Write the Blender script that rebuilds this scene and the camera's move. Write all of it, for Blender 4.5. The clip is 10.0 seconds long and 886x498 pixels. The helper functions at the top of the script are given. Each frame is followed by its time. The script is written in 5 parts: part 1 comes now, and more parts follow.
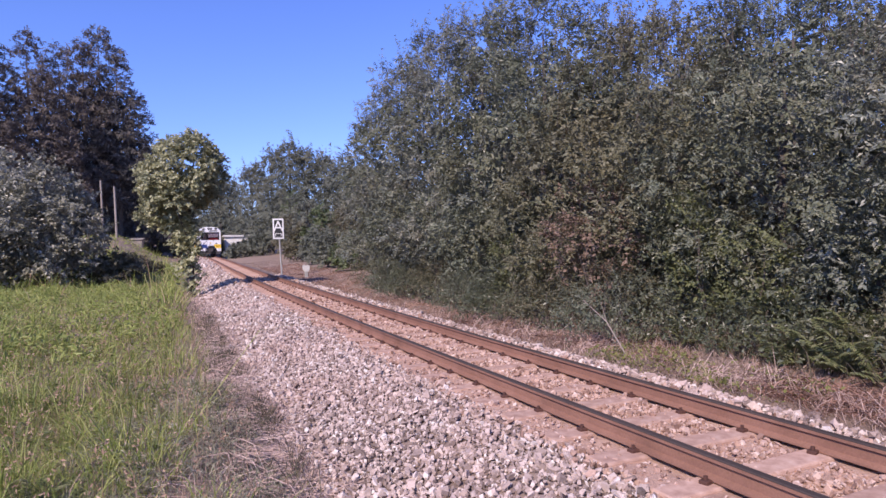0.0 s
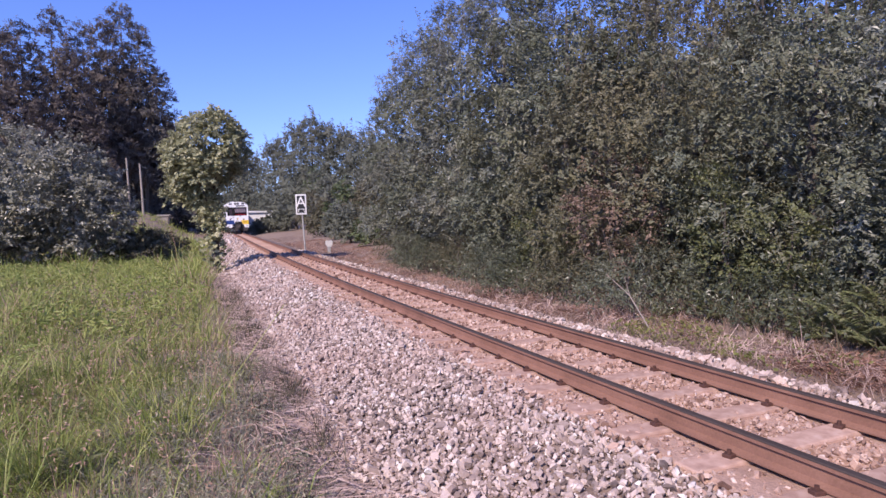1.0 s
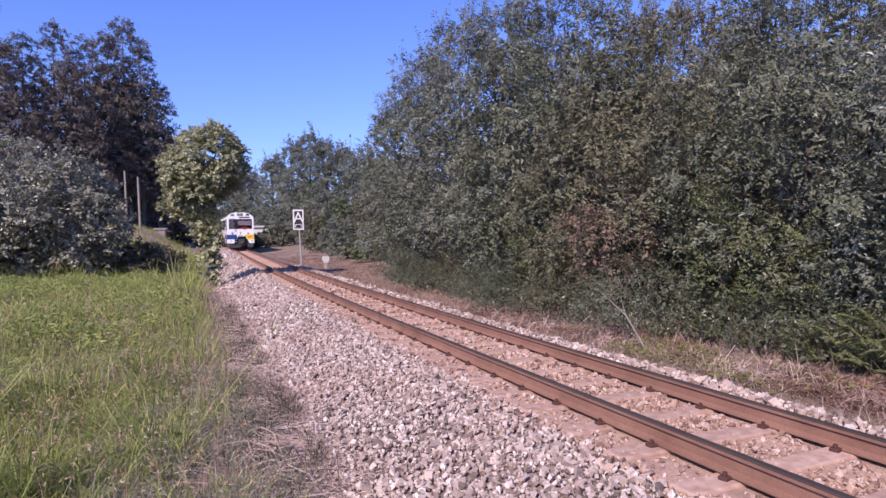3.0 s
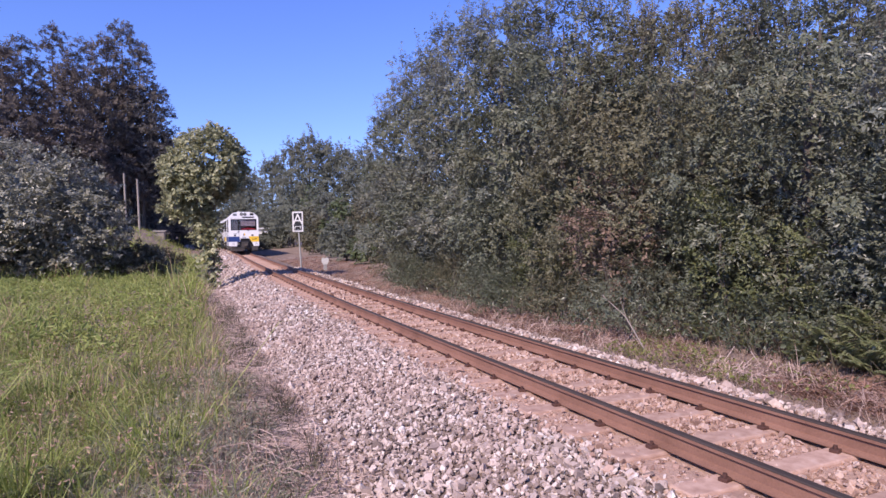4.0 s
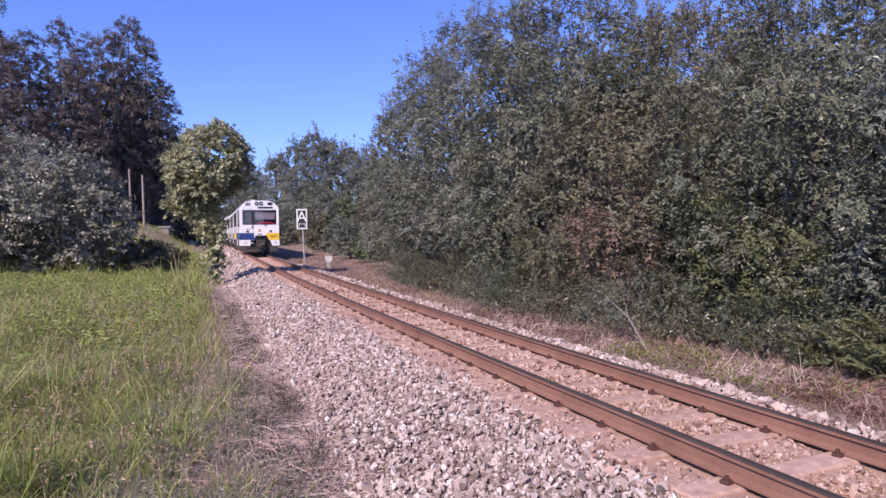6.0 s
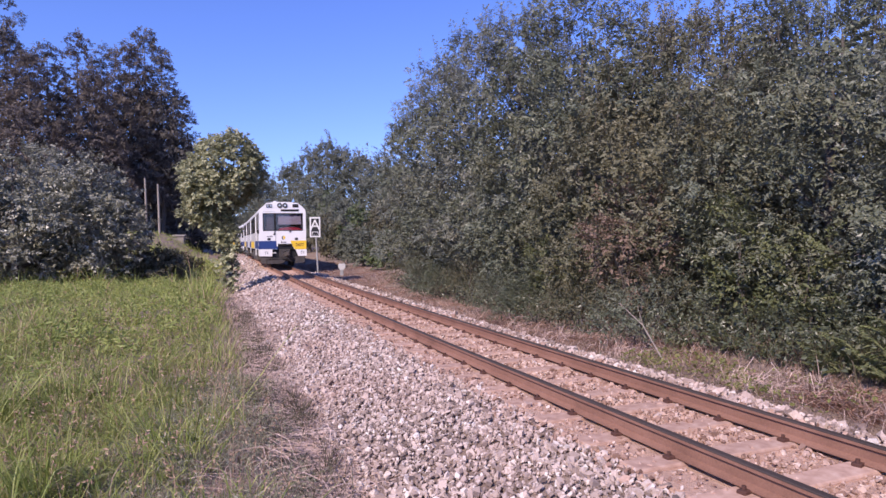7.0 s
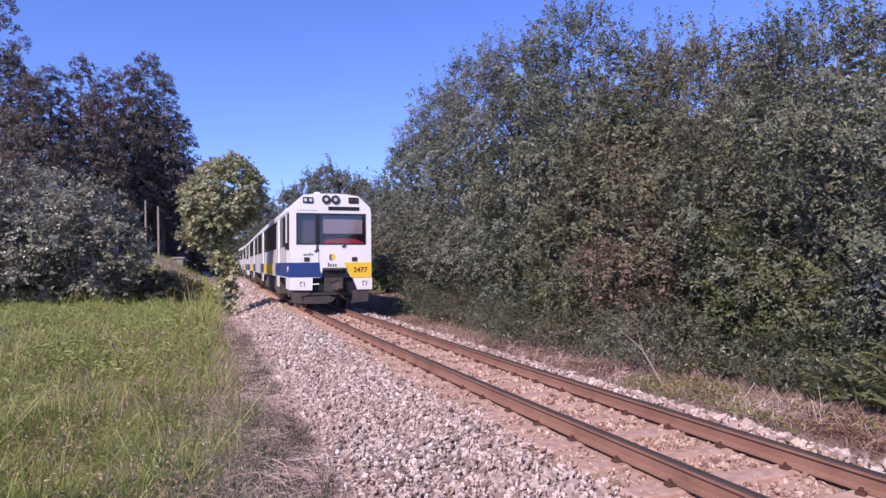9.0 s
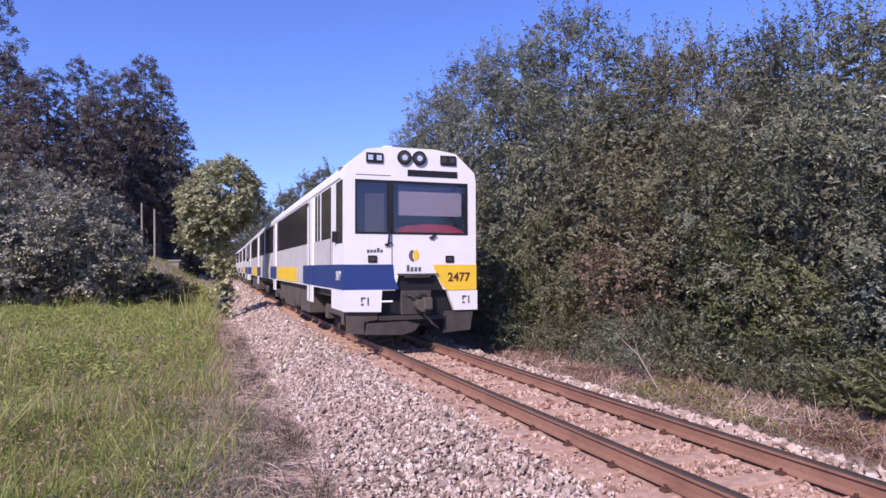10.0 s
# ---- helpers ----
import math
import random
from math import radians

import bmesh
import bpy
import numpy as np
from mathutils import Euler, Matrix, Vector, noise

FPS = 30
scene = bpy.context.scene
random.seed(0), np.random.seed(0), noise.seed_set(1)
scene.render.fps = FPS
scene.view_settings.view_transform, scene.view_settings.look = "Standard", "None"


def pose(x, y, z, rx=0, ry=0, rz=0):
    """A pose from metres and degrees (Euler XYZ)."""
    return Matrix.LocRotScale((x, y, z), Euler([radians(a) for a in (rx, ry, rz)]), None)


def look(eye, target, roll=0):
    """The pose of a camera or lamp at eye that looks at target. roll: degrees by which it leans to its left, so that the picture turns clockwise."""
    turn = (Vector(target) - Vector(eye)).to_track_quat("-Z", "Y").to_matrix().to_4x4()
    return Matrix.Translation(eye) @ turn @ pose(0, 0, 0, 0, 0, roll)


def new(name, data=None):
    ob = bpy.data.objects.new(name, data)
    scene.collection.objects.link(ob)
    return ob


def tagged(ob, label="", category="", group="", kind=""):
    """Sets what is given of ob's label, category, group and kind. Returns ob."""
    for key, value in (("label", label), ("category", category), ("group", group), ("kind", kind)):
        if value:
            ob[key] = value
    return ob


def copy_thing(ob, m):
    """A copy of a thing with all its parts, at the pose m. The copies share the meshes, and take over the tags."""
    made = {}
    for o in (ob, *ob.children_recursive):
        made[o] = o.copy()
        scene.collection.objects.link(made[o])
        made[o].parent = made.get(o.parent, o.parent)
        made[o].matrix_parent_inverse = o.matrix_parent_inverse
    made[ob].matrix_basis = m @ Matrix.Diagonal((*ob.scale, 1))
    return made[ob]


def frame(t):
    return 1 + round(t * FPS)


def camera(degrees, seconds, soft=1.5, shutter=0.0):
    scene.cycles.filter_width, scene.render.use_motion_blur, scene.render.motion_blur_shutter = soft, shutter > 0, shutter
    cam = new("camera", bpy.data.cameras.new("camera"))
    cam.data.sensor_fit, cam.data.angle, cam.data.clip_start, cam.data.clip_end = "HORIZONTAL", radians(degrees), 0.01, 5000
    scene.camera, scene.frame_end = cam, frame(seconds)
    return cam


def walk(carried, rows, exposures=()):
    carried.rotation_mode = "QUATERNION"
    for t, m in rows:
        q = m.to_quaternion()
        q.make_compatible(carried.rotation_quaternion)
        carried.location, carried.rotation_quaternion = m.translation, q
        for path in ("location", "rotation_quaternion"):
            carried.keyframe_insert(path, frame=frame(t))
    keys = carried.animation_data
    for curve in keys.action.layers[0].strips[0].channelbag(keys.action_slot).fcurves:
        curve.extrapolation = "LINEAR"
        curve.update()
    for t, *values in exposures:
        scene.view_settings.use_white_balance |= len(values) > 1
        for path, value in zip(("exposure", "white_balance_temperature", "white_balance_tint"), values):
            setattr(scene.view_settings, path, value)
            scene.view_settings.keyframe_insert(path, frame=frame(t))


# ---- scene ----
CAM_H = 1.448


def view(yaw, pitch, roll):
    """Hand-held camera on one spot: yaw to the right, pitch up, roll."""
    return pose(0, 0, CAM_H, 90 + pitch, 0, -yaw) @ pose(0, 0, 0, 0, 0, roll)


cam = camera(69.66, 10.0, 1.5)
walk(cam, [
    (0, view(2.740, -0.930, -1.537)),
    (0.5, view(2.001, -2.018, -1.644)),
    (1, view(0.695, -3.152, -1.911)),
    (1.5, view(1.521, -3.300, -1.654)),
    (2, view(1.752, -2.874, -1.392)),
    (2.5, view(1.585, -1.951, -1.261)),
    (2.7, view(1.043, -1.765, -1.090)),
    (4, view(1.077, -1.458, -1.234)),
    (4.5, view(1.176, -1.374, -0.924)),
    (5, view(1.074, -0.953, -0.817)),
    (6.3, view(0.386, -1.634, -0.368)),
    (6.5, view(-0.295, -1.242, -0.650)),
    (7, view(-0.379, -0.852, -0.796)),
    (7.5, view(-0.886, -0.708, -0.772)),
    (8, view(-1.005, -0.591, -1.029)),
    (8.5, view(-0.302, 0.541, -0.760)),
    (9, view(-0.296, 1.282, -0.504)),
    (9.5, view(-0.329, 1.767, -0.374)),
    (10, view(0.004, 1.653, -0.215)),
], exposures=[(0, 0.15, 6800, 24), (10, 0.15, 6800, 24)])

# ---- sky and sun ----
SUN_EL = radians(40)
LIGHT = Vector((0.5 * math.cos(SUN_EL), 0.866 * math.cos(SUN_EL), -math.sin(SUN_EL)))
world = bpy.data.worlds.new("sky")
scene.world = world
world.use_nodes = True
wn, wl = world.node_tree.nodes, world.node_tree.links
sky = wn.new("ShaderNodeTexSky")
sky.sky_type, sky.sun_disc = "NISHITA", False
sky.sun_elevation, sky.sun_rotation = SUN_EL, radians(210)
sky.air_density, sky.dust_density, sky.ozone_density = 1.0, 0.3, 3.0
wn["Background"].inputs["Strength"].default_value = 0.15
deep = wn.new("ShaderNodeMix")
deep.data_type, deep.blend_type = "RGBA", "MULTIPLY"
deep.inputs[0].default_value, deep.inputs[7].default_value = 1.0, (0.585, 0.775, 1.37, 1)
wl.new(sky.outputs[0], deep.inputs[6])
wl.new(deep.outputs[2], wn["Background"].inputs["Color"])
sun = new("sun", bpy.data.lights.new("sun", "SUN"))
sun.data.energy, sun.data.angle, sun.data.color = 5.0, radians(0.53), (1.0, 0.93, 0.84)
sun.matrix_world = look((0, 0, 60), Vector((0, 0, 60)) + LIGHT)


# ---- materials ----
def material(name, rough=0.7, metal=0.0, spec=0.5):
    m = bpy.data.materials.new(name)
    m.use_nodes = True
    b = m.node_tree.nodes["Principled BSDF"]
    b.inputs["Roughness"].default_value = rough
    b.inputs["Metallic"].default_value = metal
    b.inputs["Specular IOR Level"].default_value = spec
    return m, m.node_tree.nodes, m.node_tree.links, b


def ramp(n, l, source, stops):
    r = n.new("ShaderNodeValToRGB")
    e = r.color_ramp.elements
    while len(e) < len(stops):
        e.new(0.5)
    for el, (p, c) in zip(e, stops):
        el.position, el.color = p, (*c, 1)
    l.new(source, r.inputs[0])
    return r.outputs[0]


def noise_tex(n, l, scale, detail=4, rough=0.6, coords="Object"):
    tc = n.new("ShaderNodeTexCoord")
    t = n.new("ShaderNodeTexNoise")
    t.inputs["Scale"].default_value, t.inputs["Detail"].default_value, t.inputs["Roughness"].default_value = scale, detail, rough
    l.new(tc.outputs[coords], t.inputs["Vector"])
    return t.outputs["Fac"]


def mix(n, l, fac, a, b, mode="MIX"):
    x = n.new("ShaderNodeMix")
    x.data_type, x.blend_type = "RGBA", mode
    for sock, v in ((x.inputs[0], fac), (x.inputs[6], a), (x.inputs[7], b)):
        if isinstance(v, (int, float)):
            sock.default_value = v
        elif isinstance(v, tuple):
            sock.default_value = (*v, 1)
        else:
            l.new(v, sock)
    return x.outputs[2]


def bump(n, l, bsdf, height, strength=0.4, dist=0.02):
    b = n.new("ShaderNodeBump")
    b.inputs["Strength"].default_value, b.inputs["Distance"].default_value = strength, dist
    l.new(height, b.inputs["Height"])
    l.new(b.outputs[0], bsdf.inputs["Normal"])


def surface(name, stops, scale=3.0, fine=40.0, rough=0.8, metal=0.0, relief=0.3, dist=0.01, spec=0.4):
    """Two scales of noise over a colour ramp, with fine relief."""
    m, n, l, b = material(name, rough, metal, spec)
    big, small = noise_tex(n, l, scale), noise_tex(n, l, fine, 5)
    f = mix(n, l, 0.45, big, small)
    l.new(ramp(n, l, f, stops), b.inputs["Base Color"])
    bump(n, l, b, small, relief, dist)
    return m


def leafy(name, stops, rough=0.45, through_light=0.25, spec=0.5, patch=0.35, tint=None, tint_amount=0.7):
    """Leaves: each one of its own shade, with patches over the crown; some light passes through."""
    m, n, l, b = material(name, rough, 0, spec)
    g = n.new("ShaderNodeNewGeometry")
    big = noise_tex(n, l, patch, 2)
    f = mix(n, l, 0.4, g.outputs["Random Per Island"], big)
    col = ramp(n, l, f, stops)
    if tint:
        where = ramp(n, l, noise_tex(n, l, patch * 1.6, 3, 0.55, "Object"), [(0.48, (0, 0, 0)), (0.66, (tint_amount,) * 3)])
        col = mix(n, l, where, col, mix(n, l, 1.0, col, tint, "MULTIPLY"))
    l.new(col, b.inputs["Base Color"])
    tr = n.new("ShaderNodeBsdfTranslucent")
    l.new(col, tr.inputs[0])
    ms = n.new("ShaderNodeMixShader")
    ms.inputs[0].default_value = through_light
    l.new(b.outputs[0], ms.inputs[1])
    l.new(tr.outputs[0], ms.inputs[2])
    l.new(ms.outputs[0], n["Material Output"].inputs[0])
    return m


def plain(name, c, rough=0.5, metal=0.0, grime=0.25, scale=2.0, spec=0.5):
    """Paint, metal or plastic with a little uneven dirt."""
    m, n, l, b = material(name, rough, metal, spec)
    f = noise_tex(n, l, scale, 5, 0.65)
    dark = tuple(v * (1 - grime) for v in c)
    l.new(ramp(n, l, f, [(0.3, dark), (0.6, c)]), b.inputs["Base Color"])
    return m


M_SOIL = surface("soil", [(0.3, (0.17, 0.12, 0.09)), (0.5, (0.25, 0.18, 0.14)), (0.7, (0.32, 0.24, 0.19))], 0.6, 14, 0.95, 0, 0.6, 0.04)
# bed darker than its stones: shade of the gaps put into the colour
M_BED = surface("ballast_bed", [(0.3, (0.14, 0.10, 0.08)), (0.5, (0.23, 0.165, 0.135)), (0.7, (0.31, 0.235, 0.195))], 1.2, 25, 0.95, 0, 0.9, 0.03)
M_RAIL = surface("rusty_rail", [(0.3, (0.155, 0.076, 0.050)), (0.5, (0.232, 0.118, 0.080)), (0.7, (0.300, 0.160, 0.112))], 2.5, 60, 0.75, 0.0, 0.25, 0.003)
M_HEAD = surface("worn_rail_head", [(0.3, (0.042, 0.032, 0.028)), (0.7, (0.080, 0.060, 0.052))], 1.5, 50, 0.62, 0.0, 0.1, 0.002, 0.25)
M_IRON = surface("rusty_iron", [(0.3, (0.05, 0.025, 0.02)), (0.7, (0.12, 0.05, 0.035))], 4, 60, 0.8, 0.1, 0.3, 0.004)


def stone_material(name, tones):
    m, n, l, b = material(name, 0.9, 0, 0.3)
    g = n.new("ShaderNodeNewGeometry")
    big, fine = noise_tex(n, l, 0.5, 3), noise_tex(n, l, 60, 4)
    col = ramp(n, l, g.outputs["Random Per Island"], tones)
    col = mix(n, l, 0.45, col, ramp(n, l, fine, [(0.3, (0.5, 0.45, 0.42)), (0.65, (1, 1, 1))]), "MULTIPLY")
    col = mix(n, l, ramp(n, l, big, [(0.4, (0, 0, 0)), (0.7, (0.45, 0.45, 0.45))]), col, (0.40, 0.26, 0.21))
    l.new(col, b.inputs["Base Color"])
    bump(n, l, b, fine, 0.5, 0.006)
    return m


def sleeper_material():
    m, n, l, b = material("sleeper_concrete", 0.9, 0, 0.3)
    info = n.new("ShaderNodeObjectInfo")
    f = noise_tex(n, l, 9, 6)
    col = ramp(n, l, f, [(0.3, (0.34, 0.21, 0.16)), (0.55, (0.49, 0.33, 0.26)), (0.75, (0.57, 0.42, 0.345))])
    col = mix(n, l, 0.5, col, ramp(n, l, info.outputs["Random"], [(0, (0.75, 0.7, 0.66)), (1, (1.1, 1.05, 1.0))]), "MULTIPLY")
    l.new(col, b.inputs["Base Color"])
    bump(n, l, b, f, 0.5, 0.01)
    return m


M_STONE = stone_material("ballast_stone", [(0.0, (0.15, 0.115, 0.10)), (0.3, (0.36, 0.28, 0.245)), (0.65, (0.54, 0.43, 0.38)), (0.9, (0.66, 0.55, 0.49)), (1.0, (0.80, 0.75, 0.70))])
M_DUST = stone_material("rust_stained_stone", [(0.0, (0.16, 0.09, 0.065)), (0.3, (0.36, 0.225, 0.17)), (0.65, (0.50, 0.34, 0.27)), (0.93, (0.60, 0.45, 0.375)), (1.0, (0.68, 0.57, 0.50))])
M_SLEEPER = sleeper_material()
M_TRACKBED = surface("rust_stained_grit", [(0.3, (0.30, 0.185, 0.135)), (0.5, (0.46, 0.295, 0.22)), (0.7, (0.56, 0.385, 0.30))], 1.5, 45, 0.95, 0, 0.9, 0.02)
M_GRASS = leafy("meadow_grass", [(0.1, (0.122, 0.167, 0.036)), (0.4, (0.216, 0.271, 0.062)), (0.62, (0.328, 0.363, 0.102)), (0.85, (0.505, 0.482, 0.198))], 0.55, 0.3, 0.35, 1.3)
M_DRY = leafy("dry_grass", [(0.1, (0.214, 0.132, 0.095)), (0.5, (0.378, 0.253, 0.179)), (0.9, (0.554, 0.409, 0.291))], 0.8, 0.15, 0.2, 0.6)
M_DEAD = leafy("withered_stems", [(0.1, (0.280, 0.192, 0.160)), (0.5, (0.501, 0.364, 0.309)), (0.9, (0.746, 0.572, 0.496))], 0.85, 0.1, 0.2, 0.6)
M_RUST = leafy("red_brown_litter", [(0.1, (0.180, 0.093, 0.065)), (0.5, (0.317, 0.180, 0.132)), (0.9, (0.476, 0.306, 0.238))], 0.85, 0.1, 0.2, 0.9)
M_WEED = leafy("low_weeds", [(0.1, (0.101, 0.120, 0.034)), (0.5, (0.204, 0.215, 0.068)), (0.9, (0.330, 0.299, 0.121))], 0.6, 0.3, 0.3, 0.8)
M_LEAF = leafy("willow_leaves", [(0.15, (0.089, 0.104, 0.065)), (0.5, (0.137, 0.153, 0.101)), (0.75, (0.174, 0.188, 0.130)), (0.93, (0.244, 0.249, 0.185))], 0.42, 0.16, 0.45, 0.5, (1.14, 0.95, 0.80), 0.55)
M_LEAF_OLIVE = leafy("olive_brown_leaves", [(0.15, (0.094, 0.094, 0.054)), (0.5, (0.144, 0.141, 0.084)), (0.75, (0.186, 0.181, 0.112)), (0.93, (0.258, 0.243, 0.165))], 0.5, 0.16, 0.4, 0.6, (1.14, 0.95, 0.80), 0.55)
M_LEAF_SILVER = leafy("silvery_leaves", [(0.15, (0.106, 0.119, 0.089)), (0.5, (0.167, 0.183, 0.141)), (0.75, (0.224, 0.236, 0.192)), (0.93, (0.323, 0.327, 0.285))], 0.38, 0.16, 0.5, 0.5, (1.14, 0.95, 0.80), 0.55)
M_LEAF_DARK = leafy("dark_glossy_leaves", [(0.15, (0.046, 0.057, 0.031)), (0.5, (0.080, 0.094, 0.055)), (0.75, (0.115, 0.126, 0.076)), (0.93, (0.189, 0.186, 0.107))], 0.36, 0.1, 0.5, 0.8, (1.14, 0.95, 0.80), 0.55)
# the near-white last stop puts sun glints into the leaf colour
M_LEAF_PALE = leafy("pale_glint_leaves", [(0.15, (0.120, 0.124, 0.087)), (0.5, (0.222, 0.222, 0.164)), (0.84, (0.410, 0.392, 0.311)), (0.97, (0.878, 0.806, 0.670))], 0.36, 0.18)
M_LEAF_ALDER = leafy("yellow_green_leaves", [(0.1, (0.140, 0.158, 0.089)), (0.5, (0.320, 0.325, 0.177)), (0.9, (0.600, 0.560, 0.355))], 0.45, 0.3)
M_LEAF_EUC = leafy("eucalyptus_leaves", [(0.15, (0.103, 0.101, 0.097)), (0.5, (0.132, 0.125, 0.114)), (0.75, (0.160, 0.145, 0.131)), (0.95, (0.191, 0.172, 0.158))], 0.6, 0.14, 0.3, 0.09, (1.14, 0.95, 0.80), 0.55)
M_LEAF_EUC_BROWN = leafy("rusty_eucalyptus_leaves", [(0.15, (0.116, 0.099, 0.086)), (0.5, (0.148, 0.125, 0.107)), (0.75, (0.178, 0.146, 0.124)), (0.95, (0.209, 0.176, 0.152))], 0.6, 0.14, 0.3, 0.12)
# distance haze is mixed into these greyish, bluish leaf tones
M_LEAF_FAR = leafy("hazy_far_leaves", [(0.1, (0.130, 0.149, 0.117)), (0.5, (0.161, 0.176, 0.137)), (0.9, (0.205, 0.208, 0.164))], 0.6, 0.2, 0.3, 0.12, (1.14, 0.95, 0.80), 0.55)
M_LEAF_BROWN = leafy("withered_leaves", [(0.1, (0.107, 0.071, 0.050)), (0.5, (0.204, 0.137, 0.099)), (0.9, (0.302, 0.212, 0.156))], 0.7, 0.15)
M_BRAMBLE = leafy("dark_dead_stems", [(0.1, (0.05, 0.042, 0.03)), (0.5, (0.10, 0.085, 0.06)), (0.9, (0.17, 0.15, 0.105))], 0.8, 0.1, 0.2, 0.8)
M_GORSE = leafy("gorse", [(0.1, (0.054, 0.059, 0.032)), (0.5, (0.119, 0.112, 0.064)), (0.9, (0.215, 0.181, 0.106))], 0.6, 0.15)
M_THICKET_GREEN = leafy("fresh_thicket_leaves", [(0.1, (0.075, 0.105, 0.042)), (0.5, (0.112, 0.145, 0.060)), (0.9, (0.160, 0.186, 0.082))], 0.5, 0.25)
M_THICKET_BROWN = leafy("brownish_thicket_leaves", [(0.1, (0.098, 0.092, 0.056)), (0.5, (0.138, 0.126, 0.078)), (0.9, (0.190, 0.168, 0.108))], 0.6, 0.2)
M_SAPLING = leafy("sapling_highlight_leaves", [(0.1, (0.076, 0.094, 0.035)), (0.5, (0.133, 0.148, 0.058)), (0.9, (0.217, 0.217, 0.098))], 0.45, 0.3)
M_GREYWEED = leafy("grey_green_weeds", [(0.1, (0.148, 0.149, 0.097)), (0.5, (0.281, 0.276, 0.186)), (0.9, (0.490, 0.462, 0.345))], 0.7, 0.2)
M_HERB = leafy("meadow_herb_leaves", [(0.1, (0.133, 0.179, 0.043)), (0.5, (0.241, 0.286, 0.077)), (0.9, (0.380, 0.397, 0.136))], 0.55, 0.3, 0.35, 0.7)
M_FERN = leafy("fern_fronds", [(0.1, (0.090, 0.112, 0.040)), (0.5, (0.183, 0.206, 0.088)), (0.9, (0.308, 0.293, 0.158))], 0.55, 0.3)
M_BARK = surface("bark", [(0.3, (0.05, 0.042, 0.035)), (0.7, (0.15, 0.125, 0.105))], 3, 30, 0.95, 0, 0.8, 0.02)
M_TWIG = surface("bare_twig", [(0.3, (0.24, 0.19, 0.16)), (0.7, (0.36, 0.30, 0.26))], 5, 60, 0.9)
M_POLE = surface("weathered_pole", [(0.3, (0.22, 0.19, 0.16)), (0.7, (0.34, 0.30, 0.26))], 1, 20, 0.9)
M_WHITE = plain("white_train_paint", (0.80, 0.79, 0.78), 0.35, 0, 0.06)
M_SILVER = plain("grey_side_panel", (0.54, 0.52, 0.50), 0.45, 0.0, 0.2)
M_ROOF = plain("roof_paint", (0.62, 0.61, 0.60), 0.6, 0, 0.25)
M_BLUE = plain("blue_train_paint", (0.022, 0.052, 0.19), 0.35, 0, 0.12)
M_YELLOW = plain("yellow_train_paint", (0.85, 0.55, 0.045), 0.4, 0, 0.05)
# rubber black, also the painted shade of the coupler recess
M_BLACK = plain("black_rubber_and_shade", (0.009, 0.009, 0.010), 0.6, 0, 0.3)
M_UNDER = plain("dirty_underframe", (0.092, 0.077, 0.067), 0.85, 0, 0.4, 3)
M_GREY = plain("grey_steel", (0.06, 0.053, 0.048), 0.7, 0.2, 0.3, 3)
M_STEEL = plain("worn_grey_steel", (0.072, 0.062, 0.058), 0.7, 0.1, 0.45, 5)
M_WINDOW = plain("tinted_window", (0.030, 0.026, 0.030), 0.16, 0, 0.1, 1, 0.8)
M_BLIND = plain("grey_sun_blind", (0.50, 0.49, 0.50), 0.8, 0, 0.12, 4)
M_RED = plain("red_dashboard", (0.55, 0.035, 0.06), 0.6, 0, 0.2)
M_CAB = plain("cab_interior", (0.125, 0.108, 0.118), 0.8, 0, 0.2)
M_LAMP = plain("lamp_lens", (0.75, 0.75, 0.75), 0.12, 0.5, 0.1, 20)
M_NUM = plain("maroon_lettering", (0.12, 0.02, 0.02), 0.6, 0, 0.05)
M_PRINT = plain("dark_grey_print", (0.10, 0.10, 0.12), 0.6, 0, 0.05)
M_SIGNW = plain("white_sign_paint", (0.74, 0.73, 0.70), 0.5, 0, 0.12, 8)
M_SIGNB = plain("black_sign_paint", (0.02, 0.02, 0.02), 0.5, 0, 0.2, 8)
M_POST = plain("galvanised_post", (0.42, 0.41, 0.38), 0.55, 0.3, 0.25, 5)
M_CONCRETE = plain("whitewashed_concrete", (0.58, 0.56, 0.52), 0.85, 0, 0.3, 12)
M_HOUSE = plain("white_render", (0.78, 0.77, 0.74), 0.85, 0, 0.12, 1.2)


def glass_material():
    m, n, l, b = material("windscreen_glass", 0.03)
    clear, gloss = n.new("ShaderNodeBsdfTransparent"), n.new("ShaderNodeBsdfGlossy")
    clear.inputs[0].default_value = (0.70, 0.66, 0.74, 1)
    gloss.inputs["Roughness"].default_value = 0.03
    ms = n.new("ShaderNodeMixShader")
    ms.inputs[0].default_value = 0.08
    l.new(clear.outputs[0], ms.inputs[1])
    l.new(gloss.outputs[0], ms.inputs[2])
    l.new(ms.outputs[0], n["Material Output"].inputs[0])
    return m


M_GLASS = glass_material()


# ---- mesh helpers ----
def part(name, bm, mat, parent=None, label=""):
    me = bpy.data.meshes.new(name)
    bmesh.ops.recalc_face_normals(bm, faces=bm.faces)
    bm.to_mesh(me)
    bm.free()
    me.materials.append(mat)
    ob = new(name, me)
    if parent:
        ob.parent = parent
    if label:
        tagged(ob, label)
    return ob


